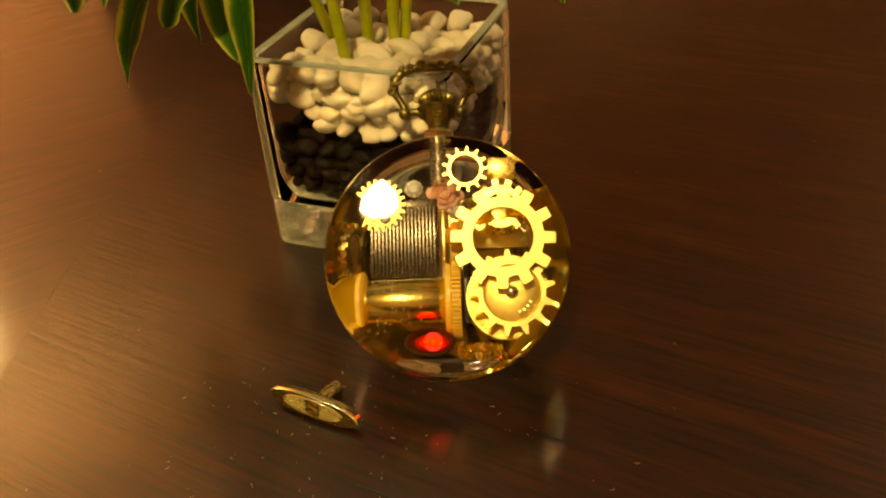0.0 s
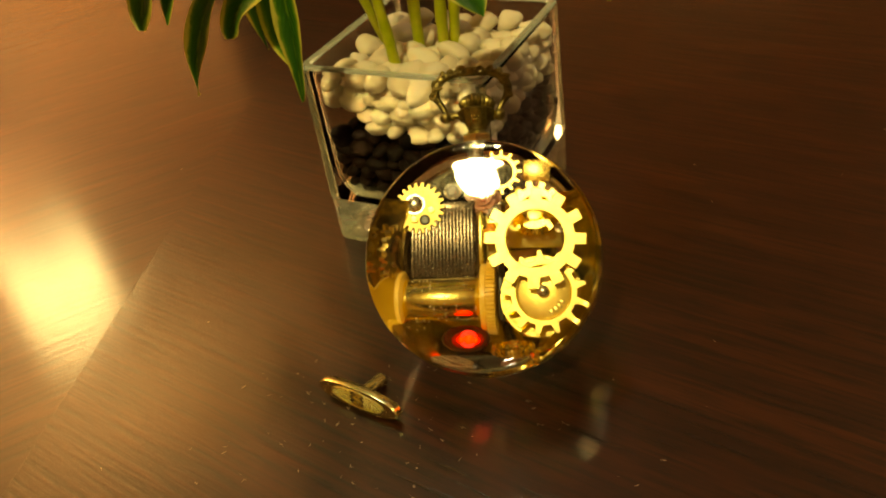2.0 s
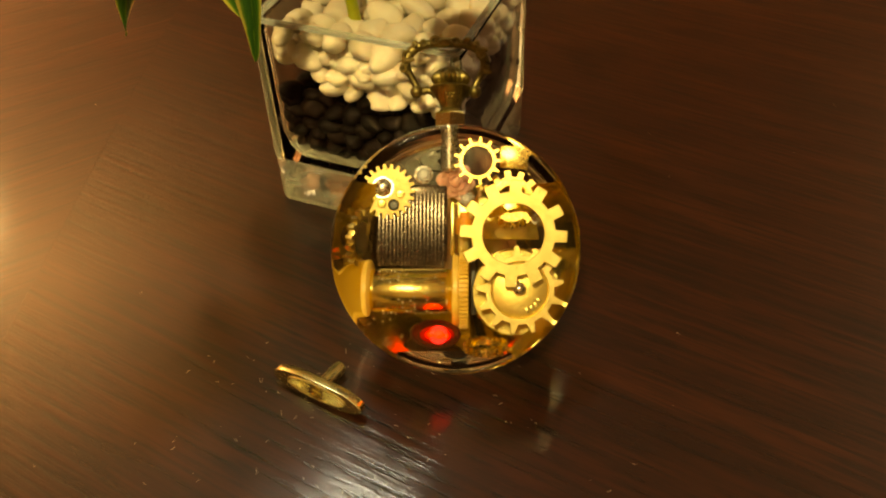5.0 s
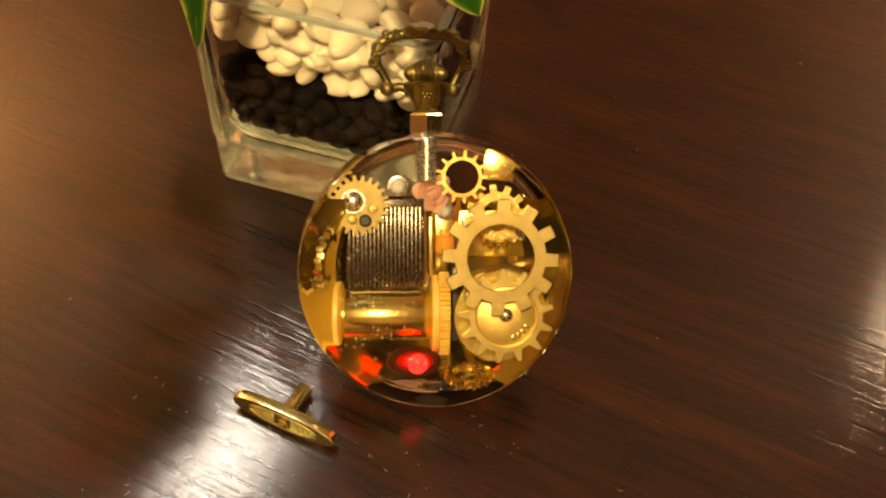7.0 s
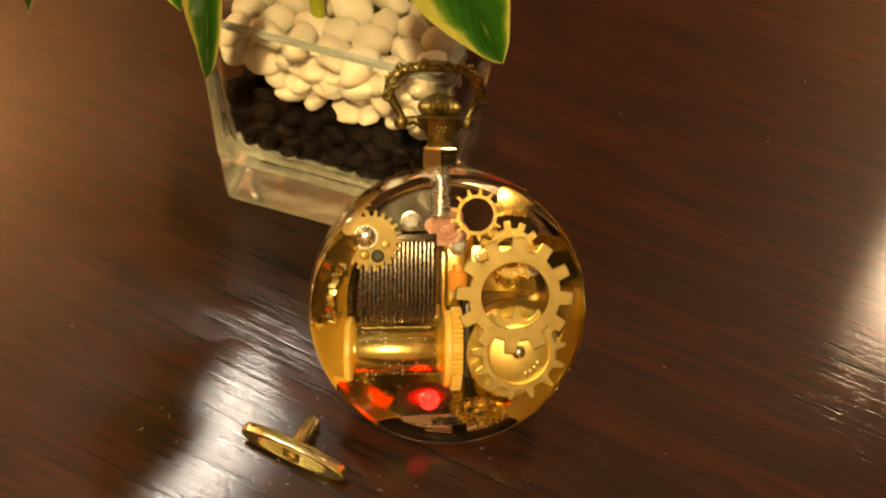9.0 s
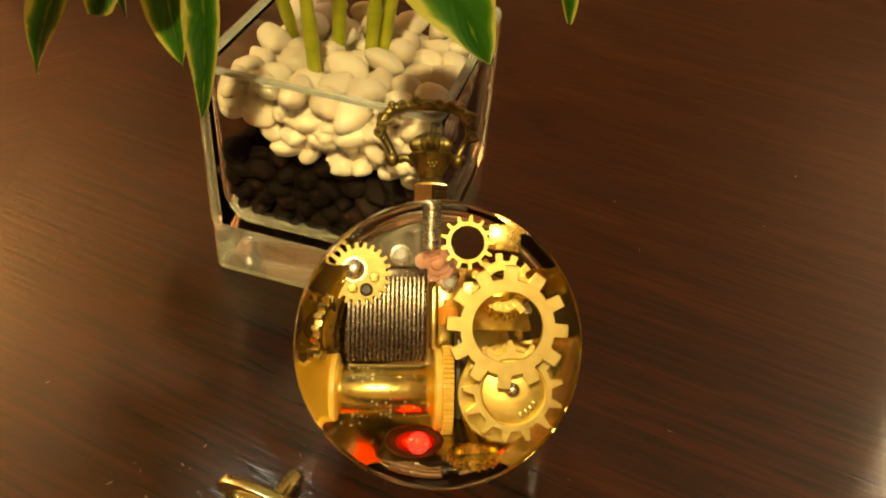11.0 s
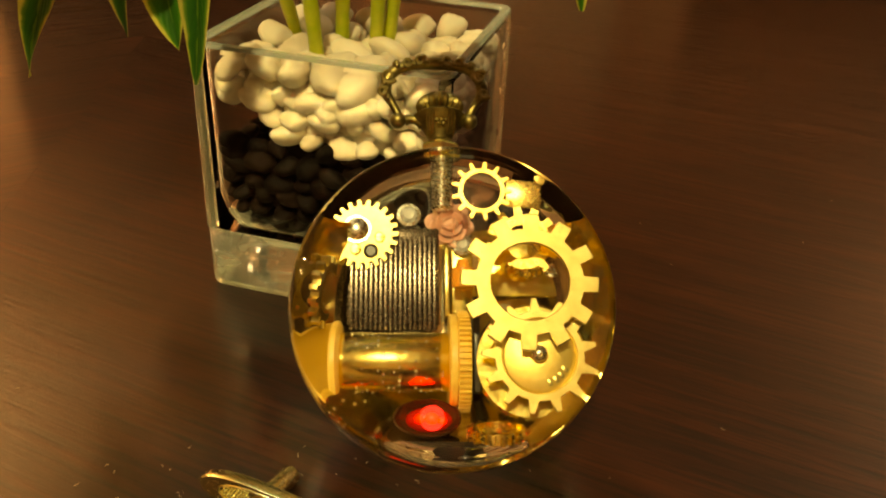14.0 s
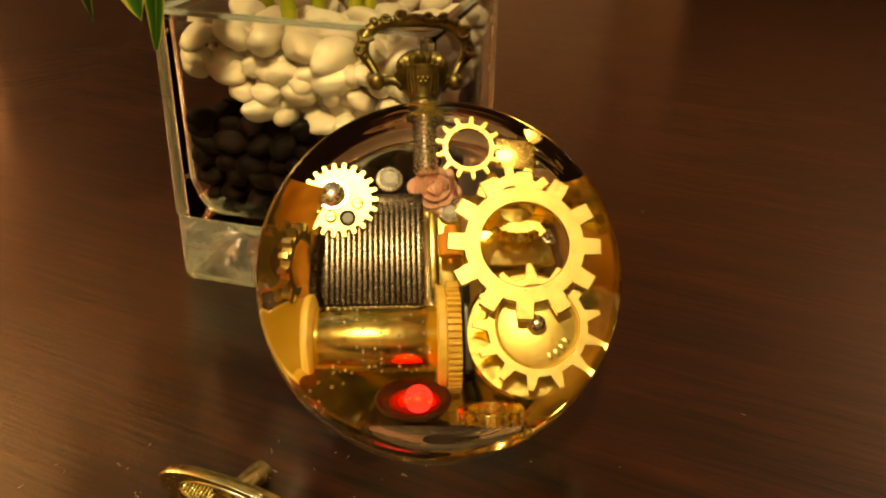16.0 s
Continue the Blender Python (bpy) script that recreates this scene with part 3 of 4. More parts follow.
def leaf_mesh(base, mid, tip, width, face, fold=0.35, wave=0.06, seed=0):
    """A pointed blade along the curve base-mid-tip; face: the way its upper side looks."""
    bm = bmesh.new()
    uvl = bm.loops.layers.uv.new("blade")
    pts = bezier(base, mid, tip, 18)
    nu = 10
    grid = []
    face = Vector(face).normalized()
    for i, p in enumerate(pts):
        t = i / 18
        d = (pts[min(i + 1, 18)] - pts[max(i - 1, 0)]).normalized()
        s = d.cross(face).normalized()
        up = s.cross(d).normalized()
        w = width * 0.5 * (1.9 * t ** 0.55 * (1 - t) ** 0.8 + 0.02) if t < 1 else 0.0002
        row = []
        for k in range(nu + 1):
            x = 2 * k / nu - 1
            lift = fold * abs(x) * w + wave * width * math.sin(9 * t + seed + (2 if x > 0 else 0)) * x * x
            row.append((bm.verts.new(p + s * x * w + up * lift), x, t))
        grid.append(row)
    for a, b in zip(grid, grid[1:]):
        for k in range(nu):
            q = (a[k], a[k + 1], b[k + 1], b[k])
            f = bm.faces.new([v[0] for v in q])
            for lp, v in zip(f.loops, q):
                lp[uvl].uv = (v[1], v[2])
    return bm


plant = thing("potted_plant", "variegated green and yellow trailing plant in the vase", "plant", pose(0, 0, 0))
# foot, bend, top, radius
STEMS = [
    ((0.0060, 0.3030, 0.056), (0.0046, 0.3040, 0.085), (-0.004, 0.300, 0.150), 0.0019),
    ((0.0108, 0.3230, 0.056), (0.0114, 0.3220, 0.085), (0.014, 0.312, 0.165), 0.0020),
    ((0.0210, 0.3190, 0.056), (0.0206, 0.3190, 0.085), (0.028, 0.305, 0.150), 0.0020),
    ((0.0240, 0.3210, 0.056), (0.0252, 0.3200, 0.090), (0.040, 0.318, 0.160), 0.0019),
    ((-0.0010, 0.3310, 0.056), (-0.004, 0.3270, 0.080), (-0.020, 0.312, 0.128), 0.0018),
]
for a, b, c, r in STEMS:
    pts = bezier(a, b, c, 14)
    part("stem", tube(pts, [r * (1.15 - 0.35 * i / 14 + (0.12 if i in (5, 10) else 0)) for i in range(15)], 10), stem_mat, plant, "yellow-green stem")
# stalk start, blade base, middle, tip, width, face
LEAVES = [
    ((-0.020, 0.312, 0.128), (-0.049, 0.303, 0.107), (-0.067, 0.306, 0.092), (-0.0790, 0.3165, 0.0566), 0.016, (-0.3, -0.8, 0.5)),
    ((-0.004, 0.300, 0.150), (-0.0172, 0.2690, 0.126), (-0.0172, 0.2700, 0.097), (-0.0230, 0.2778, 0.0695), 0.012, (-0.3, -0.9, 0.2)),
    ((-0.020, 0.312, 0.128), (-0.030, 0.304, 0.108), (-0.046, 0.302, 0.100), (-0.055, 0.306, 0.083), 0.026, (-0.1, -0.6, 0.8)),
    ((-0.020, 0.312, 0.128), (-0.036, 0.318, 0.112), (-0.038, 0.312, 0.095), (-0.0320, 0.303, 0.070), 0.020, (-0.2, -0.8, 0.4)),
    ((-0.004, 0.300, 0.150), (-0.052, 0.350, 0.112), (-0.062, 0.352, 0.090), (-0.0608, 0.3544, 0.0575), 0.018, (-0.3, -0.7, 0.5)),
    ((-0.020, 0.312, 0.128), (-0.048, 0.300, 0.132), (-0.068, 0.290, 0.126), (-0.0725, 0.279, 0.0990), 0.032, (-0.2, -0.5, 0.8)),
    ((0.028, 0.305, 0.150), (0.022, 0.262, 0.136), (0.034, 0.250, 0.128), (0.0458, 0.2437, 0.1075), 0.030, (0.1, -0.5, 0.85)),
    ((0.040, 0.318, 0.160), (0.064, 0.318, 0.130), (0.074, 0.321, 0.108), (0.0813, 0.3233, 0.0782), 0.016, (0.3, -0.7, 0.5)),
    ((-0.020, 0.312, 0.128), (-0.040, 0.304, 0.134), (-0.057, 0.292, 0.128), (-0.0640, 0.281, 0.0995), 0.022, (-0.1, -0.5, 0.8)),
    ((-0.020, 0.312, 0.128), (-0.055, 0.335, 0.136), (-0.076, 0.336, 0.124), (-0.0830, 0.326, 0.0990), 0.028, (-0.2, -0.5, 0.8)),
    ((-0.020, 0.312, 0.128), (-0.058, 0.296, 0.150), (-0.074, 0.284, 0.154), (-0.076, 0.250, 0.142), 0.044, (0.0, -0.1, 1)),
    ((-0.020, 0.312, 0.128), (-0.048, 0.338, 0.150), (-0.078, 0.350, 0.156), (-0.114, 0.362, 0.145), 0.044, (0.0, 0.0, 1)),
    ((-0.004, 0.300, 0.150), (-0.036, 0.368, 0.156), (-0.062, 0.412, 0.160), (-0.088, 0.468, 0.148), 0.044, (0.0, 0.0, 1)),
    ((0.014, 0.312, 0.165), (-0.006, 0.330, 0.168), (-0.036, 0.368, 0.174), (-0.066, 0.404, 0.160), 0.040, (0.0, -0.1, 1)),
    ((0.014, 0.312, 0.165), (0.018, 0.328, 0.172), (0.006, 0.372, 0.178), (-0.008, 0.420, 0.162), 0.046, (0.0, -0.1, 1)),
    ((0.028, 0.305, 0.150), (0.034, 0.322, 0.166), (0.056, 0.360, 0.168), (0.070, 0.400, 0.150), 0.042, (0.1, -0.1, 1)),
    ((-0.004, 0.300, 0.150), (-0.006, 0.306, 0.160), (-0.024, 0.330, 0.166), (-0.040, 0.352, 0.156), 0.026, (0.0, -0.1, 1)),
    ((-0.004, 0.300, 0.150), (0.002, 0.296, 0.162), (-0.002, 0.276, 0.170), (-0.012, 0.256, 0.162), 0.026, (0.0, -0.2, 1)),
]
for i, (st, a, b, c, w, fc) in enumerate(LEAVES):
    st, a = Vector(st), Vector(a)
    part("stalk", tube(bezier(st, (st + a) / 2 + Vector((0, 0, 0.010)), a, 10), 0.0008, 8), stem_mat, plant, "thin yellow-green leaf stalk")
    part("leaf", leaf_mesh(a, b, c, w, fc, seed=i * 1.7), leaf_mat, plant, "green leaf with yellow margins", 180)

# ---- the pendant ----
def smooth_line(pts, n=4):
    out = []
    m = len(pts)
    for i in range(m - 1):
        p0, p1, p2, p3 = (Vector(pts[max(0, i - 1)]), Vector(pts[i]), Vector(pts[i + 1]), Vector(pts[min(m - 1, i + 2)]))
        for k in range(n):
            t = k / n
            out.append(0.5 * (2 * p1 + (p2 - p0) * t + (2 * p0 - 5 * p1 + 4 * p2 - p3) * t * t + (3 * p1 - p0 - 3 * p2 + p3) * t ** 3))
    out.append(Vector(pts[-1]))
    return out


LEAN_N = radians(45.0)
PN, PU = Vector((0, -math.cos(LEAN_N), math.sin(LEAN_N))), Vector((0, math.sin(LEAN_N), math.cos(LEAN_N)))
PM = Matrix.Translation((0.0394, 0.2230, 0.0426)) @ Matrix(((1, PU.x, PN.x), (0, PU.y, PN.y), (0, PU.z, PN.z))).to_4x4()
pendant = thing("music_box_pendant", "clear resin pendant with gears and music movement, leaning on vase", "pendant", PM)

def pp(name, bm, material, parent=None, label="", smooth=35):
    """A part of the pendant, drawn in millimetres."""
    return part(name, moved(bm, s=0.001), material, parent or pendant, label, smooth)


def face_z(r):
    """Flat, with a low meniscus that climbs to the rim."""
    return 1.2 + 0.2 * max(0.0, (r - 27) / 6) ** 2


# flat front, rounded rim, bulging side, bowl-shaped back
side = [(33.6, 1.40), (34.3, 1.15), (34.8, 0.65), (35.1, -0.1), (35.35, -1.5), (35.8, -4), (36.15, -8), (36.3, -13), (36.0, -18), (35.2, -22.5), (33.2, -27.0), (29.6, -30.4), (23, -33.2), (13, -35.0), (0, -35.6)]
body = pp("resin_body", lathe([(33.0 * i / 24, face_z(33.0 * i / 24)) for i in range(25)] + [(p.x, p.y) for p in smooth_line(side, 4)], 128), resin, pendant, "clear thick resin with a flat polished face", 50)
body.visible_shadow = False


NX, NZ = -2.0, -15.2
# neck: hex nut, screw, shoulder, crown, bow
pp("hex_nut", moved(lathe([(0, 35.6), (4.5, 35.6), (4.9, 36.1), (4.9, 40.4), (4.5, 41), (0, 41)], 6), NX, 0, NZ, -90, 30), key_brass, pendant, "gold hexagonal nut", 20)
thread = [(2.3 + (0.45 if i % 2 else -0.1), 23 + i * 0.55) for i in range(25)]
pp("screw", moved(lathe([(0, 22.6)] + thread + [(0, 36.6)], 24), NX, 0, NZ, -90), chrome, pendant, "grey threaded screw", 20)
pp("shoulder", moved(lathe([(0, 41), (3.2, 41), (3.4, 41.6), (2.9, 42.3), (3.2, 43.3), (4.0, 44.8), (5.0, 46.3), (6.1, 47.6), (6.5, 48.4), (5.6, 49.1), (0, 49.4)], 32), NX, 0, NZ, -90), antique, label="antique brass collar with worked pattern")
for k in range(7):
    a = radians(60 * k)
    r = 0 if k == 6 else 1.05
    pp("bead", ball(NX + r * math.cos(a), 45.9 + r * math.sin(a), NZ + 4.75, 0.55, seg=10), antique)
for sx in (-1, 1):
    for k, (x0, w) in enumerate(((1.6, 0.36), (2.3, 0.36), (2.95, 0.32))):
        pts = [(NX + sx * (x0 + 0.35 * math.sin(2.4 * t)), 43.2 + 5.0 * t, NZ + math.sqrt(max(0.2, (3.2 + 2.8 * t) ** 2 - x0 * x0)) + 0.1) for t in (i / 8 for i in range(9))]
        pp("ridge", tube(pts, w, 8), antique)
    pp("arm", tube([(NX + sx * 4.0, 46.6, NZ), (NX + sx * 5.6, 47.7, NZ), (NX + sx * 7.2, 47.9, NZ), (NX + sx * 8.6, 47.4, NZ)], [1.7, 1.25, 1.15, 1.4], 12), antique)
# ribbed crown
cb = bmesh.new()
ribs, lv = 24, 12
rows = []
for j in range(lv + 1):
    f = j / lv
    hgt = 49.2 + 5.6 * f
    rad = 5.6 * math.sin(math.pi * (0.22 + 0.74 * f)) ** 0.7
    rows.append([cb.verts.new((NX + rad * (1 + 0.06 * math.cos(math.pi * i)) * math.cos(math.pi * i / ribs), hgt, NZ + rad * (1 + 0.06 * math.cos(math.pi * i)) * math.sin(math.pi * i / ribs))) for i in range(2 * ribs)])
for a, b in zip(rows, rows[1:]):
    for i in range(2 * ribs):
        j = (i + 1) % (2 * ribs)
        cb.faces.new((a[i], a[j], b[j], b[i]))
cb.faces.new(rows[0])
cb.faces.new(rows[-1])
pp("crown", cb, antique, label="ribbed antique brass winding crown", smooth=25)

# bow: half of its line, mirrored
half = [(8.6, 46.9), (8.9, 48.3), (9.6, 50.2), (10.9, 52.4), (12.1, 54.3), (12.4, 56.3), (11.9, 58.3), (10.6, 60.2), (8.6, 61.5), (6.0, 62.2), (3.0, 62.6), (0, 62.8)]
rad = [1.5, 1.25, 1.0, 1.05, 1.3, 1.45, 1.45, 1.5, 1.4, 1.3, 1.4, 1.55]


BX = NX - 1.5
line = [(x, y, r) for (x, y), r in zip(half, rad)]
full = [(-x, y, r) for x, y, r in line] + [(x, y, r) for x, y, r in reversed(line[:-1])]
dense = [Vector((p[0] * 0.95, 47 + 0.95 * (p[1] - 47.4), p[2])) for p in smooth_line(full, 4)]


def bow_z(y):
    return NZ + 0.4 + 0.14 * (y - 47)


bow = pp("bow", tube([(BX + p[0], p[1], bow_z(p[1])) for p in dense], [p[2] for p in dense], 14), antique, label="ornate antique brass bow with scrolls")
for sx in (-1, 1):
    pp("knob", ball(BX + sx * 8.7, 47.3, bow_z(47), 2.0, seg=14), antique, bow)
    for cx, cy, rr, turns in ((11.0, 57.8, 1.9, 1), (12.2, 53.8, 1.35, -1), (3.2, 61.7, 1.3, -1), (6.4, 61.3, 1.1, 1)):
        pts = []
        for k in range(22):
            a = turns * sx * (0.6 + k * 0.36)
            q = rr * (1 - 0.034 * k)
            pts.append((BX + sx * cx + q * math.cos(a), cy + q * math.sin(a), bow_z(cy) + 1.25))
        pp("scroll", tube(pts, [0.68 - 0.013 * k for k in range(22)], 8), antique, bow)
    for cx, cy, rr in ((9.0, 60.2, 0.62), (4.9, 60.6, 0.5), (1.7, 61.2, 0.55), (12.0, 55.8, 0.5), (11.2, 52.2, 0.45)):
        pp("bead", ball(BX + sx * cx, cy, bow_z(cy) + 1.6, rr * 1.2, seg=10), antique, bow)
    pp("bead", ball(BX + sx * 9.2, 61.3, bow_z(61), 1.1, seg=12), antique, bow)
pp("bead", ball(BX, 61.9, bow_z(62) + 0.9, 1.2, 0.7, 0.9, seg=12), antique, bow)

# gears set in the resin
big = pp("large_gear", moved(gear(8.6, 11.9, 15.2, 12, -0.8, 0.6, 0.40, 0.56, -0.05, 0.3), 16.4, 4.2, -0.1), gold_rough, label="large gold twelve-toothed ring gear")
low = pp("lower_gear", moved(gear(8.2, 9.8, 12.6, 13, -0.7, 0.5, 0.16, 0.50, 0.2, 0.25), 18.4, -11.6, -3.6), gold_rough, label="gold gear with pointed teeth")
pp("dial", moved(lathe([(0, 0.5), (7.4, 0.5), (7.9, 0.2), (8.5, 0.5), (9.2, 0.2), (9.2, -0.9), (0, -0.9)], 48), 18.4, -11.6, -4.6), dial_gold, low, "polished brass disc")
pp("hub", ball(18.2, -11.2, -3.2, 1.9, 1.9, 1.6, 18), chrome, low, "steel hub")
for k in range(4):
    a = radians(-70 + 14 * k)
    pp("mark", moved(box(-0.45, -0.75, 0, 0.45, 0.75, 0.25, 0.1), 18.4 + 6.1 * math.cos(a), -11.6 + 6.1 * math.sin(a), -4.1, 0, 0, math.degrees(a) - 90), gold_rough, low)
pp("ring_gear", moved(gear(4.2, 5.2, 6.8, 13, -0.8, 0.6, 0.18, 0.38, 0.0, 0.2), 6.3, 24.8, -1.2), gold, label="small rose-gold toothed ring")
pp("rear_gear", moved(gear(4.0, 6.4, 8.3, 12, -0.6, 0.5, 0.40, 0.56, 0.15), 16.0, 14.4, -8.5), gold, label="gold gear behind the large one")
pp("curved_gear", moved(gear(2.9, 3.5, 4.4, 12, -0.9, 0.9, 0.36, 0.5, 0.0), 16.2, 8.4, -9.0, -62), gold, label="small tilted gold gear")
pp("gold_plate", moved(box(-4.2, -3.4, -0.4, 4.2, 3.4, 0.4, 0.25), 17.0, 27.0, -14.5, 0, 0, -4), gold, label="flat gold plate")
pp("side_gear", moved(gear(5.0, 6.6, 8.2, 16, -1.0, 1.0, 0.34, 0.5), -28.2, 3.2, -12.0, 8, 74), gold_rough, label="brass gear standing edge-on")
pp("crown_ring", moved(gear(4.4, 5.4, 6.4, 18, -1.2, 1.2, 0.3, 0.5), 8.9, -27.8, -6.8, -72, 0, 0), gold, label="small crown gear standing edge-on")

# the music movement
def bowl(r, low, top, floor_z, rise, thick=0.7, n=36):
    """A shallow round bowl, cut off straight at the heights low and top."""
    bm = bmesh.new()
    grids = []
    for dz in (0.0, -thick):
        rows_ = []
        for i in range(n + 1):
            y = low + (top - low) * i / n
            half_w = math.sqrt(max(0.5, r * r - y * y))
            rows_.append([bm.verts.new((x, y, floor_z + dz + rise * ((x * x + y * y) / (r * r)) ** 1.6)) for x in (half_w * (2 * k / n - 1) for k in range(n + 1))])
        grids.append(rows_)
        for p, q in zip(rows_, rows_[1:]):
            for k in range(n):
                bm.faces.new((p[k], p[k + 1], q[k + 1], q[k]))
    lo, hi = grids[1], grids[0]
    for p, q in ((lo[0], hi[0]), (lo[-1], hi[-1]), ([w[0] for w in lo], [w[0] for w in hi]), ([w[-1] for w in lo], [w[-1] for w in hi])):
        for k in range(n):
            bm.faces.new((p[k], p[k + 1], q[k + 1], q[k]))
    return bm


# bowl added to fill the resin with gold reflections, up to its rim
movement = pp("reflector_bowl", bowl(34.9, -29.5, 19.0, -22.6, 18.5), plate_brass, label="brass reflector bowl added behind the music movement", smooth=60)
pp("comb_bed", box(-23.4, -3.5, -21.5, -2.6, 18.2, -17.2, 0.3), steel, movement, "steel bed of the comb")
for i in range(18):
    x = -22.8 + i * 1.10
    pp("tooth", box(x, -5.0, -16.0, x + 0.84, 16.5, -14.8, 0.08), steel, movement)
pp("comb_head", box(-23.2, 14.5, -17.2, -2.8, 18.6, -15.2, 0.35), steel, movement, "steel head of the comb")
pp("cylinder", moved(lathe([(0, -12.4), (6.3, -12.4), (6.5, -12.1), (6.5, 11.3), (6.3, 11.6), (0, 11.6)], 56), -12.2, -12.2, -13.6, 0, 90), brass, movement, "polished brass pin cylinder")
prng = random.Random(11)
for k in range(60):
    a = radians(prng.uniform(-95, 60))
    x = -22.0 + 1.16 * prng.randrange(18)
    r = 6.55
    pp("pin", ball(x, -12.2 + r * math.sin(a), -13.6 + r * math.cos(a), 0.30, seg=8), chrome, movement)
pp("end_cap", moved(lathe([(0, -0.9), (8.6, -0.9), (9.0, -0.4), (9.0, 0.5), (8.2, 1.0), (0, 1.2)], 40), -25.2, -12.2, -13.6, 0, 84), plastic, movement, "yellow plastic end cap")
wheel = moved(gear(5.0, 10.3, 11.2, 52, -1.3, 1.3, 0.4, 0.6, 0, 0.2), 2.5, -12.0, -13.6, 0, 90)
pp("wheel", wheel, plastic, movement, "yellow plastic drive wheel with fine teeth")
pp("wheel_ring", moved(lathe([(5, -1.0), (10.0, -1.0), (10.4, -0.6), (10.4, 0.6), (10.0, 1.0), (5, 1.0)], 56), 0.2, -12.0, -13.6, 0, 90), plastic, movement)
pp("bracket", box(-1.6, -2.0, -19.2, -0.2, 14.0, -13.8, 0.3), brass, movement, "upright brass bracket")
pp("bracket", box(0.2, -1.0, -21.2, 5.2, 17.0, -19.4, 0.3), brass, movement)
pp("governor", moved(lathe([(0, -3), (2.4, -3), (2.6, -2.6), (2.6, 1.4), (1.6, 1.8), (1.2, 3.4), (0, 3.4)], 24), 2.6, 7.4, -12.6, -90), amber, movement, "amber plastic governor")
pp("side_post", box(4.6, -19, -18.2, 6.0, 2, -9.5, 0.3), black_plastic, movement, "dark side plate")
pp("spring_barrel", moved(lathe([(0, 0), (12.2, 0), (12.8, -0.6), (12.8, -9.6), (12.2, -10.2), (0, -10.2)], 64), 17.4, -12.4, -9.4), brass, movement, "polished brass spring barrel")
pp("bridge", box(6.4, 3.0, -18.0, 27.0, 15.5, -16.6, 0.4), brass, movement, "brass bridge plate")
for x, y in ((9.0, 12.5), (23.5, 9.0)):
    hd = moved(lathe([(0, 0.9), (1.5, 0.8), (1.8, 0.3), (1.8, -0.4)], 20), x, y, -16.4)
    pp("screw_head", box(x - 1.4, y - 0.2, -15.9, x + 1.4, y + 0.2, -15.45, 0.05, hd), chrome, movement)
# small fretted gear on the comb
pp("small_gear", moved(gear(0.5, 6.7, 8.1, 22, -0.6, 0.5, 0.34, 0.56, 0.0, 0.15), -20.0, 16.9, -14.0, 3, -2), gold_rough, movement, "gold gear with rivet and holes")
pp("rivet", moved(lathe([(0, 1.5), (1.6, 1.3), (2.5, 0.6), (2.7, 0), (3.3, 0), (3.5, -0.3), (3.3, -0.6)], 28), -21.4, 18.0, -13.3), chrome, movement, "domed steel rivet")
pp("hole", moved(lathe([(0, 0.05), (1.1, 0.05), (1.3, 0.3), (1.7, 0.1)], 24), -18.2, 12.9, -13.5), black_plastic, movement, "dark hole")
for x, y in ((-16.2, 16.0), (-21.6, 13.2)):
    hd = moved(lathe([(0, 0.5), (1.0, 0.45), (1.25, 0.1), (1.25, -0.2)], 18), x, y, -13.4)
    pp("screw_head", box(x - 1.0, y - 0.15, -13.1, x + 1.0, y + 0.15, -12.8, 0.05, hd), brass, movement)


def gem(x, y, z, r):
    setting = pp("gem_setting", moved(lathe([(0, -1), (1.25 * r, -1), (1.5 * r, 0), (1.42 * r, 0.6), (1.08 * r, 0.75), (r, 0.2), (0, -0.6)], 24), x, y, z), chrome, label="steel gem setting", smooth=20)
    pp("gem", moved(lathe([(0, -0.4), (r * 0.6, -0.1), (r, 0.7), (r * 0.6, 1.5), (0, 1.5)], 10), x, y, z), gem_glass, setting, "clear faceted gem", 5)


gem(-9.6, 21.9, -16.4, 1.9)
gem(2.9, 15.2, -18.2, 1.7)
# flower: petals in three whorls
rose = pp("rose", ball(-0.2, 20.0, -17.5, 2.2, 2.2, 1.8, 18), rose_mat, label="small pink resin rose", smooth=180)
for whorl, (cnt, rad_, tilt, sz) in enumerate(((3, 0.9, 68, 1.7), (5, 1.8, 52, 2.3), (6, 2.6, 34, 2.7), (6, 3.3, 16, 2.7))):
    for k in range(cnt):
        petal = ball(0, 0, 0, sz, sz * 0.85, 0.38, 14)
        a = 360 * k / cnt + 37 * whorl
        m = pose(-0.2, 20.0, -17.0 - 0.5 * whorl) @ pose(0, 0, 0, 0, 0, a) @ pose(rad_, 0, 0.3) @ pose(0, 0, 0, 0, -tilt, 0)
        bmesh.ops.transform(petal, matrix=m, verts=petal.verts)
        pp("petal", petal, rose_mat, rose, smooth=180)

# lit lamp at the bottom
def squeezed(bm, k, x, y, z):
    bmesh.ops.scale(bm, vec=(1, k, 1), verts=bm.verts)
    return moved(bm, x, y, z, -14)


dish = pp("lamp_dish", squeezed(lathe([(0, -1.6), (5.0, -1.6), (7.0, -0.6), (7.4, 2.3), (6.9, 2.6), (5.9, 0.1), (4.0, -0.6), (0, -0.7)], 40), 0.58, -5.6, -25.0, -12.2), amber_dark, label="dark amber lamp dish", smooth=50)
bmesh_red = ball(-5.2, -24.8, -11.8, 5.0, 2.7, 1.6, 24)
pp("lens", bmesh_red, red_clear, dish, "translucent red lamp lens", 180)
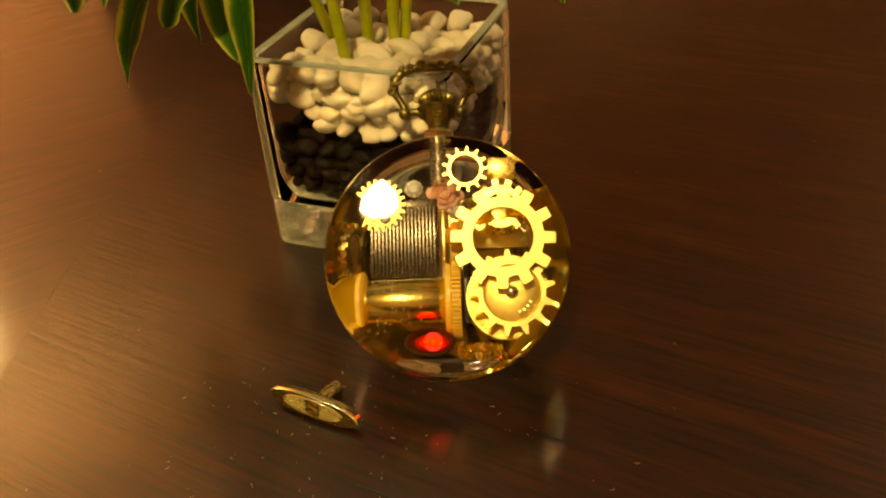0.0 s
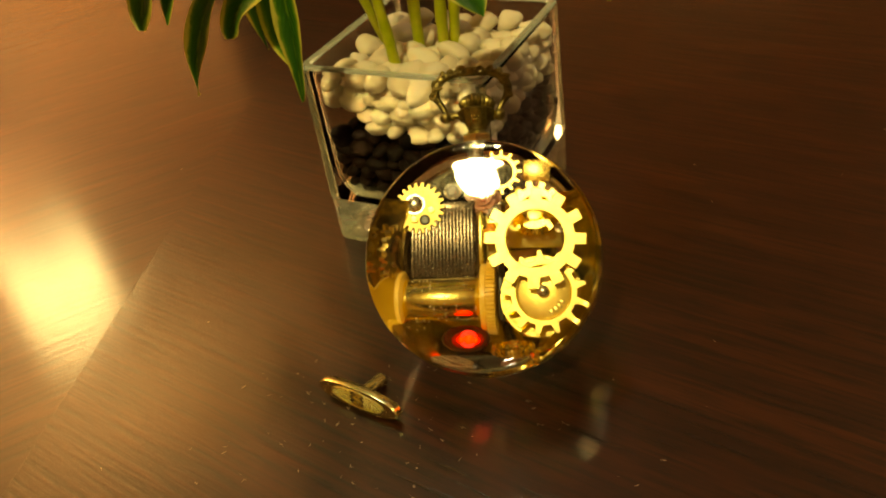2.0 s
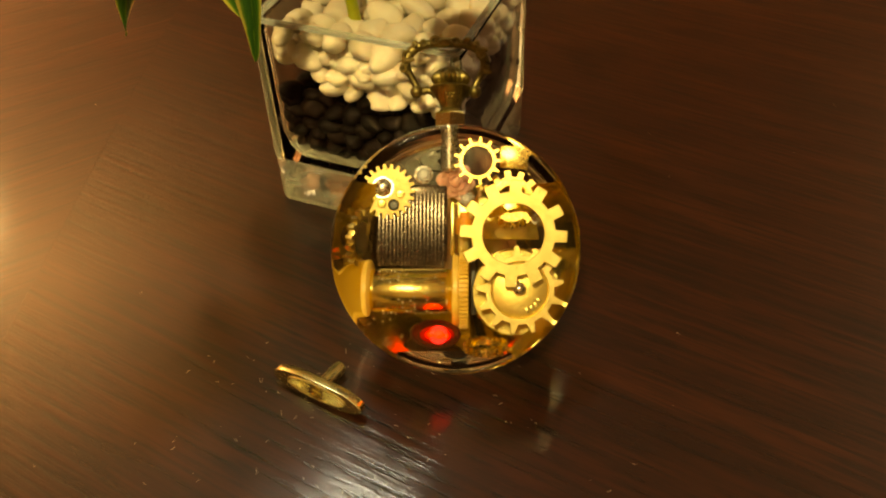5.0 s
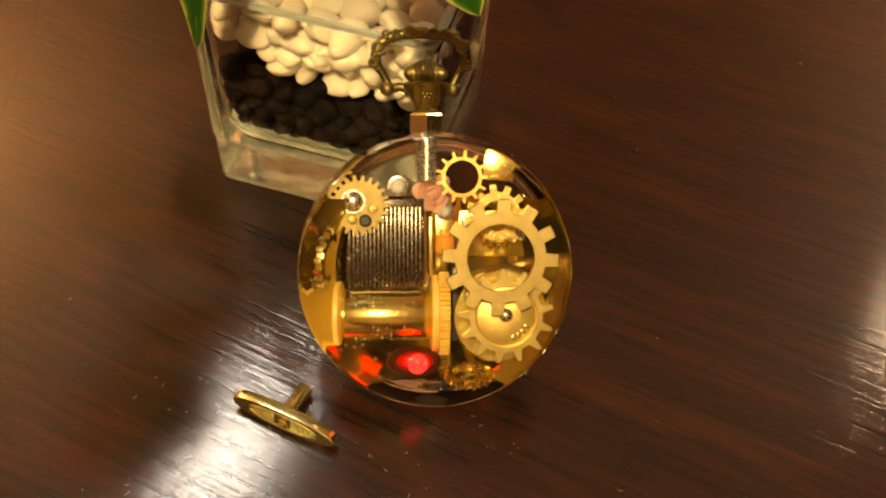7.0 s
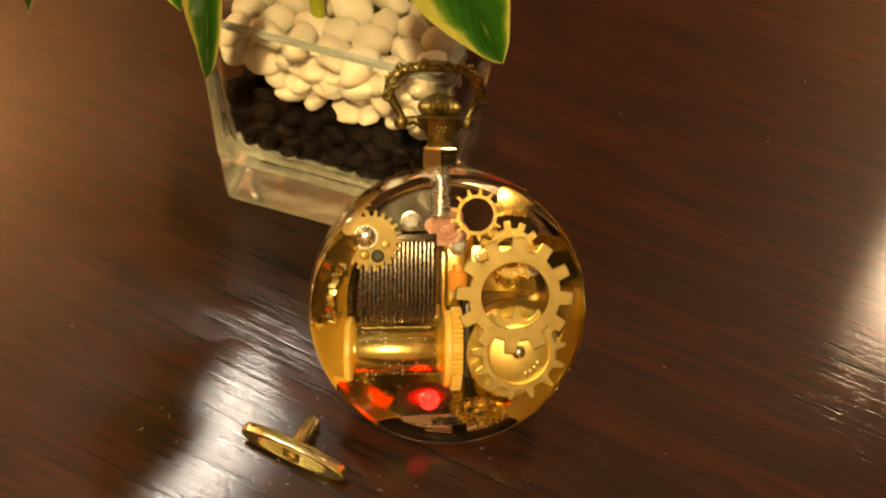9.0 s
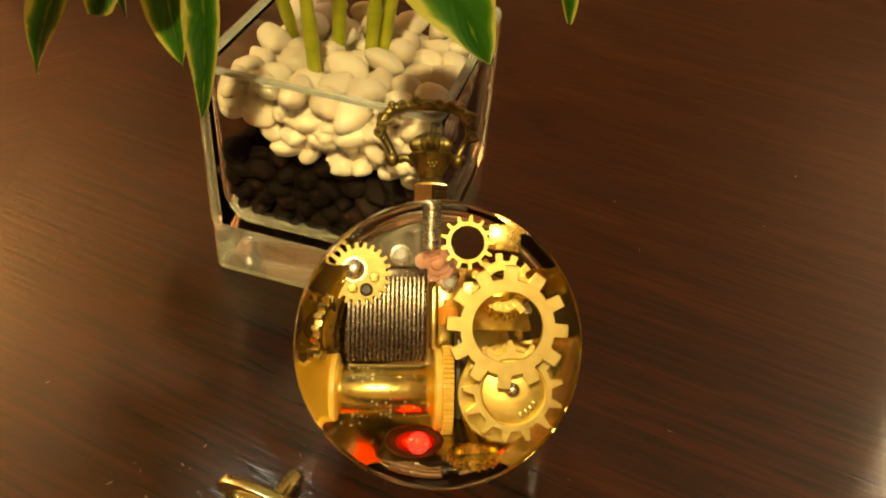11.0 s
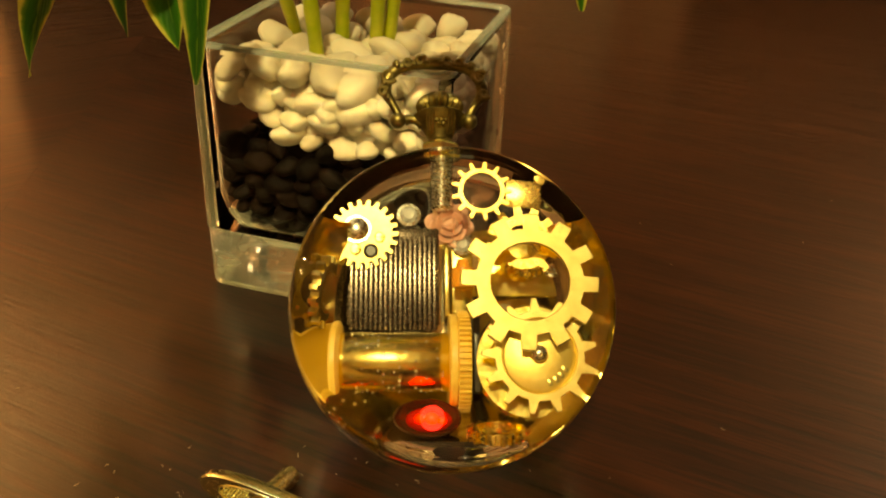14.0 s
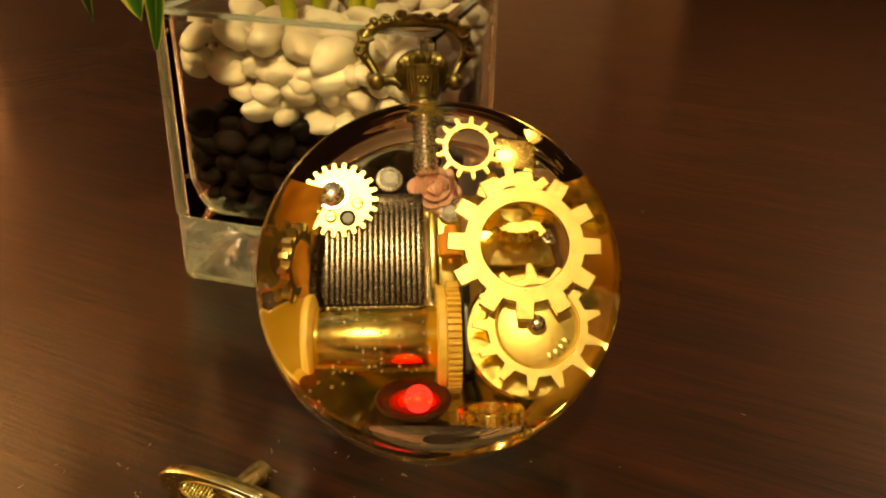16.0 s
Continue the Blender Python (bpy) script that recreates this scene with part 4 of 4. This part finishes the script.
for x, y, r in ((-4.6, -24.6, 1.6), (-7.2, -24.7, 1.0), (-2.4, -25.1, 0.9)):
    pp("led", ball(x, y, -9.9, r, r * 0.9, r * 0.7, 16), led_mat, dish, "lit red lamp bead", 180)

glow = bpy.data.lights.new("glow", "POINT")
glow.energy, glow.color, glow.shadow_soft_size = 0.0007, (1.0, 0.03, 0.03), 0.0028
glow_ob = new("glow", glow)
glow_ob.parent = dish
glow_ob.matrix_basis = pose(-0.0046, -0.0246, -0.0072)


# ---- the winding key ----
KM = pose(-0.0011, 0.2029, 0.0040, 0, 0, -27.0) @ pose(0, 0, 0, -10, 0, 0)
key = thing("winding_key", "small brass winding key with knurled oval face on table", "key", KM)


def key_outline(length, high, n=40):
    pts = []
    for i in range(n):
        a = 2 * math.pi * i / n
        c, s = math.cos(a), math.sin(a)
        pts.append((length / 2 * math.copysign(abs(c) ** 0.75, c), high / 2 * math.copysign(abs(s) ** 0.9, s)))
    return pts


def slab(outline, y0, y1, bevel):
    bm = bmesh.new()
    rings = [[bm.verts.new((x * k, y, z * k)) for x, z in outline] for y, k in ((y0 + bevel, 0), (y0, 1 - bevel * 0.09), (y0 + bevel, 1), (y1 - bevel, 1), (y1, 1 - bevel * 0.09)) if k]
    for a, b in zip(rings, rings[1:]):
        for i in range(len(a)):
            j = (i + 1) % len(a)
            bm.faces.new((a[i], a[j], b[j], b[i]))
    bm.faces.new(rings[0])
    bm.faces.new(rings[-1])
    return bm


def kp(name, bm, material, label="", smooth=35, parent=None):
    return part(name, moved(bm, s=0.001), material, parent or key, label, smooth)


wing = kp("wing", slab(key_outline(31.5, 7.6), -1.5, 1.5, 0.35), key_brass, "polished brass wing")
kp("shaft", moved(lathe([(0, 0), (2.3, 0), (2.3, 9.6), (2.1, 10.0), (1.35, 10.0), (1.3, 7.0), (0, 7.0)], 28), 0, 1.3, 0, -90), key_brass, "hollow brass shaft")
kp("face_rim", tube([(10.3 * math.cos(a), -1.55, 2.75 * math.sin(a)) for a in (2 * math.pi * i / 60 for i in range(60))], 0.28, 8, True), key_brass, "raised oval rim", parent=wing)
dots = bmesh.new()
for i in range(-12, 13):
    for j in range(-3, 4):
        x, z = i * 0.78 + (0.39 if j % 2 else 0), j * 0.72
        if (x / 9.8) ** 2 + (z / 2.5) ** 2 < 1 and abs(x) > 2.6:
            join(dots, ball(x, -1.6, z, 0.27, 0.35, 0.27, 8))
kp("knurling", dots, key_brass, "knurled dots", parent=wing)
curve = [(1.5 * math.cos(a), -1.65, 0.95 + 0.9 * math.sin(a)) for a in (radians(20 + 15 * i) for i in range(17))]
curve += [(1.5 * math.cos(a), -1.65, -0.95 + 0.9 * math.sin(a)) for a in (radians(80 - 15 * i) for i in range(17))]
kp("emblem", tube(curve, 0.3, 8), key_dark, "raised curved emblem", parent=wing)


# ---- dust on the table ----
dust_mat = worn(mat("dust_mat", (0.5, 0.42, 0.34), 0.8), (0.42, 0.34, 0.27), (0.58, 0.5, 0.42), 400)
lint = random.Random(23)
fluff = bmesh.new()
for k in range(112):
    near = k < 90
    x = lint.gauss(0.012, 0.030) if near else lint.uniform(-0.16, 0.2)
    y = lint.gauss(0.198, 0.020) if near else lint.uniform(0.12, 0.36)
    a = lint.uniform(0, math.pi)
    ln = lint.uniform(0.0003, 0.0016) if k % 3 else lint.uniform(0.0002, 0.0004)
    mid = Vector((x, y, 0.00012))
    d = Vector((math.cos(a), math.sin(a), 0)) * ln / 2
    bend = Vector((-d.y, d.x, 0)) * lint.uniform(-0.5, 0.5)
    join(fluff, tube([mid - d, mid + bend, mid + d], 0.00005, 5))
dust = new("dust", mesh_of("dust", fluff, dust_mat, 60))
tagged(dust, "pale dust and lint specks on the table", "dust", kind="stuff")
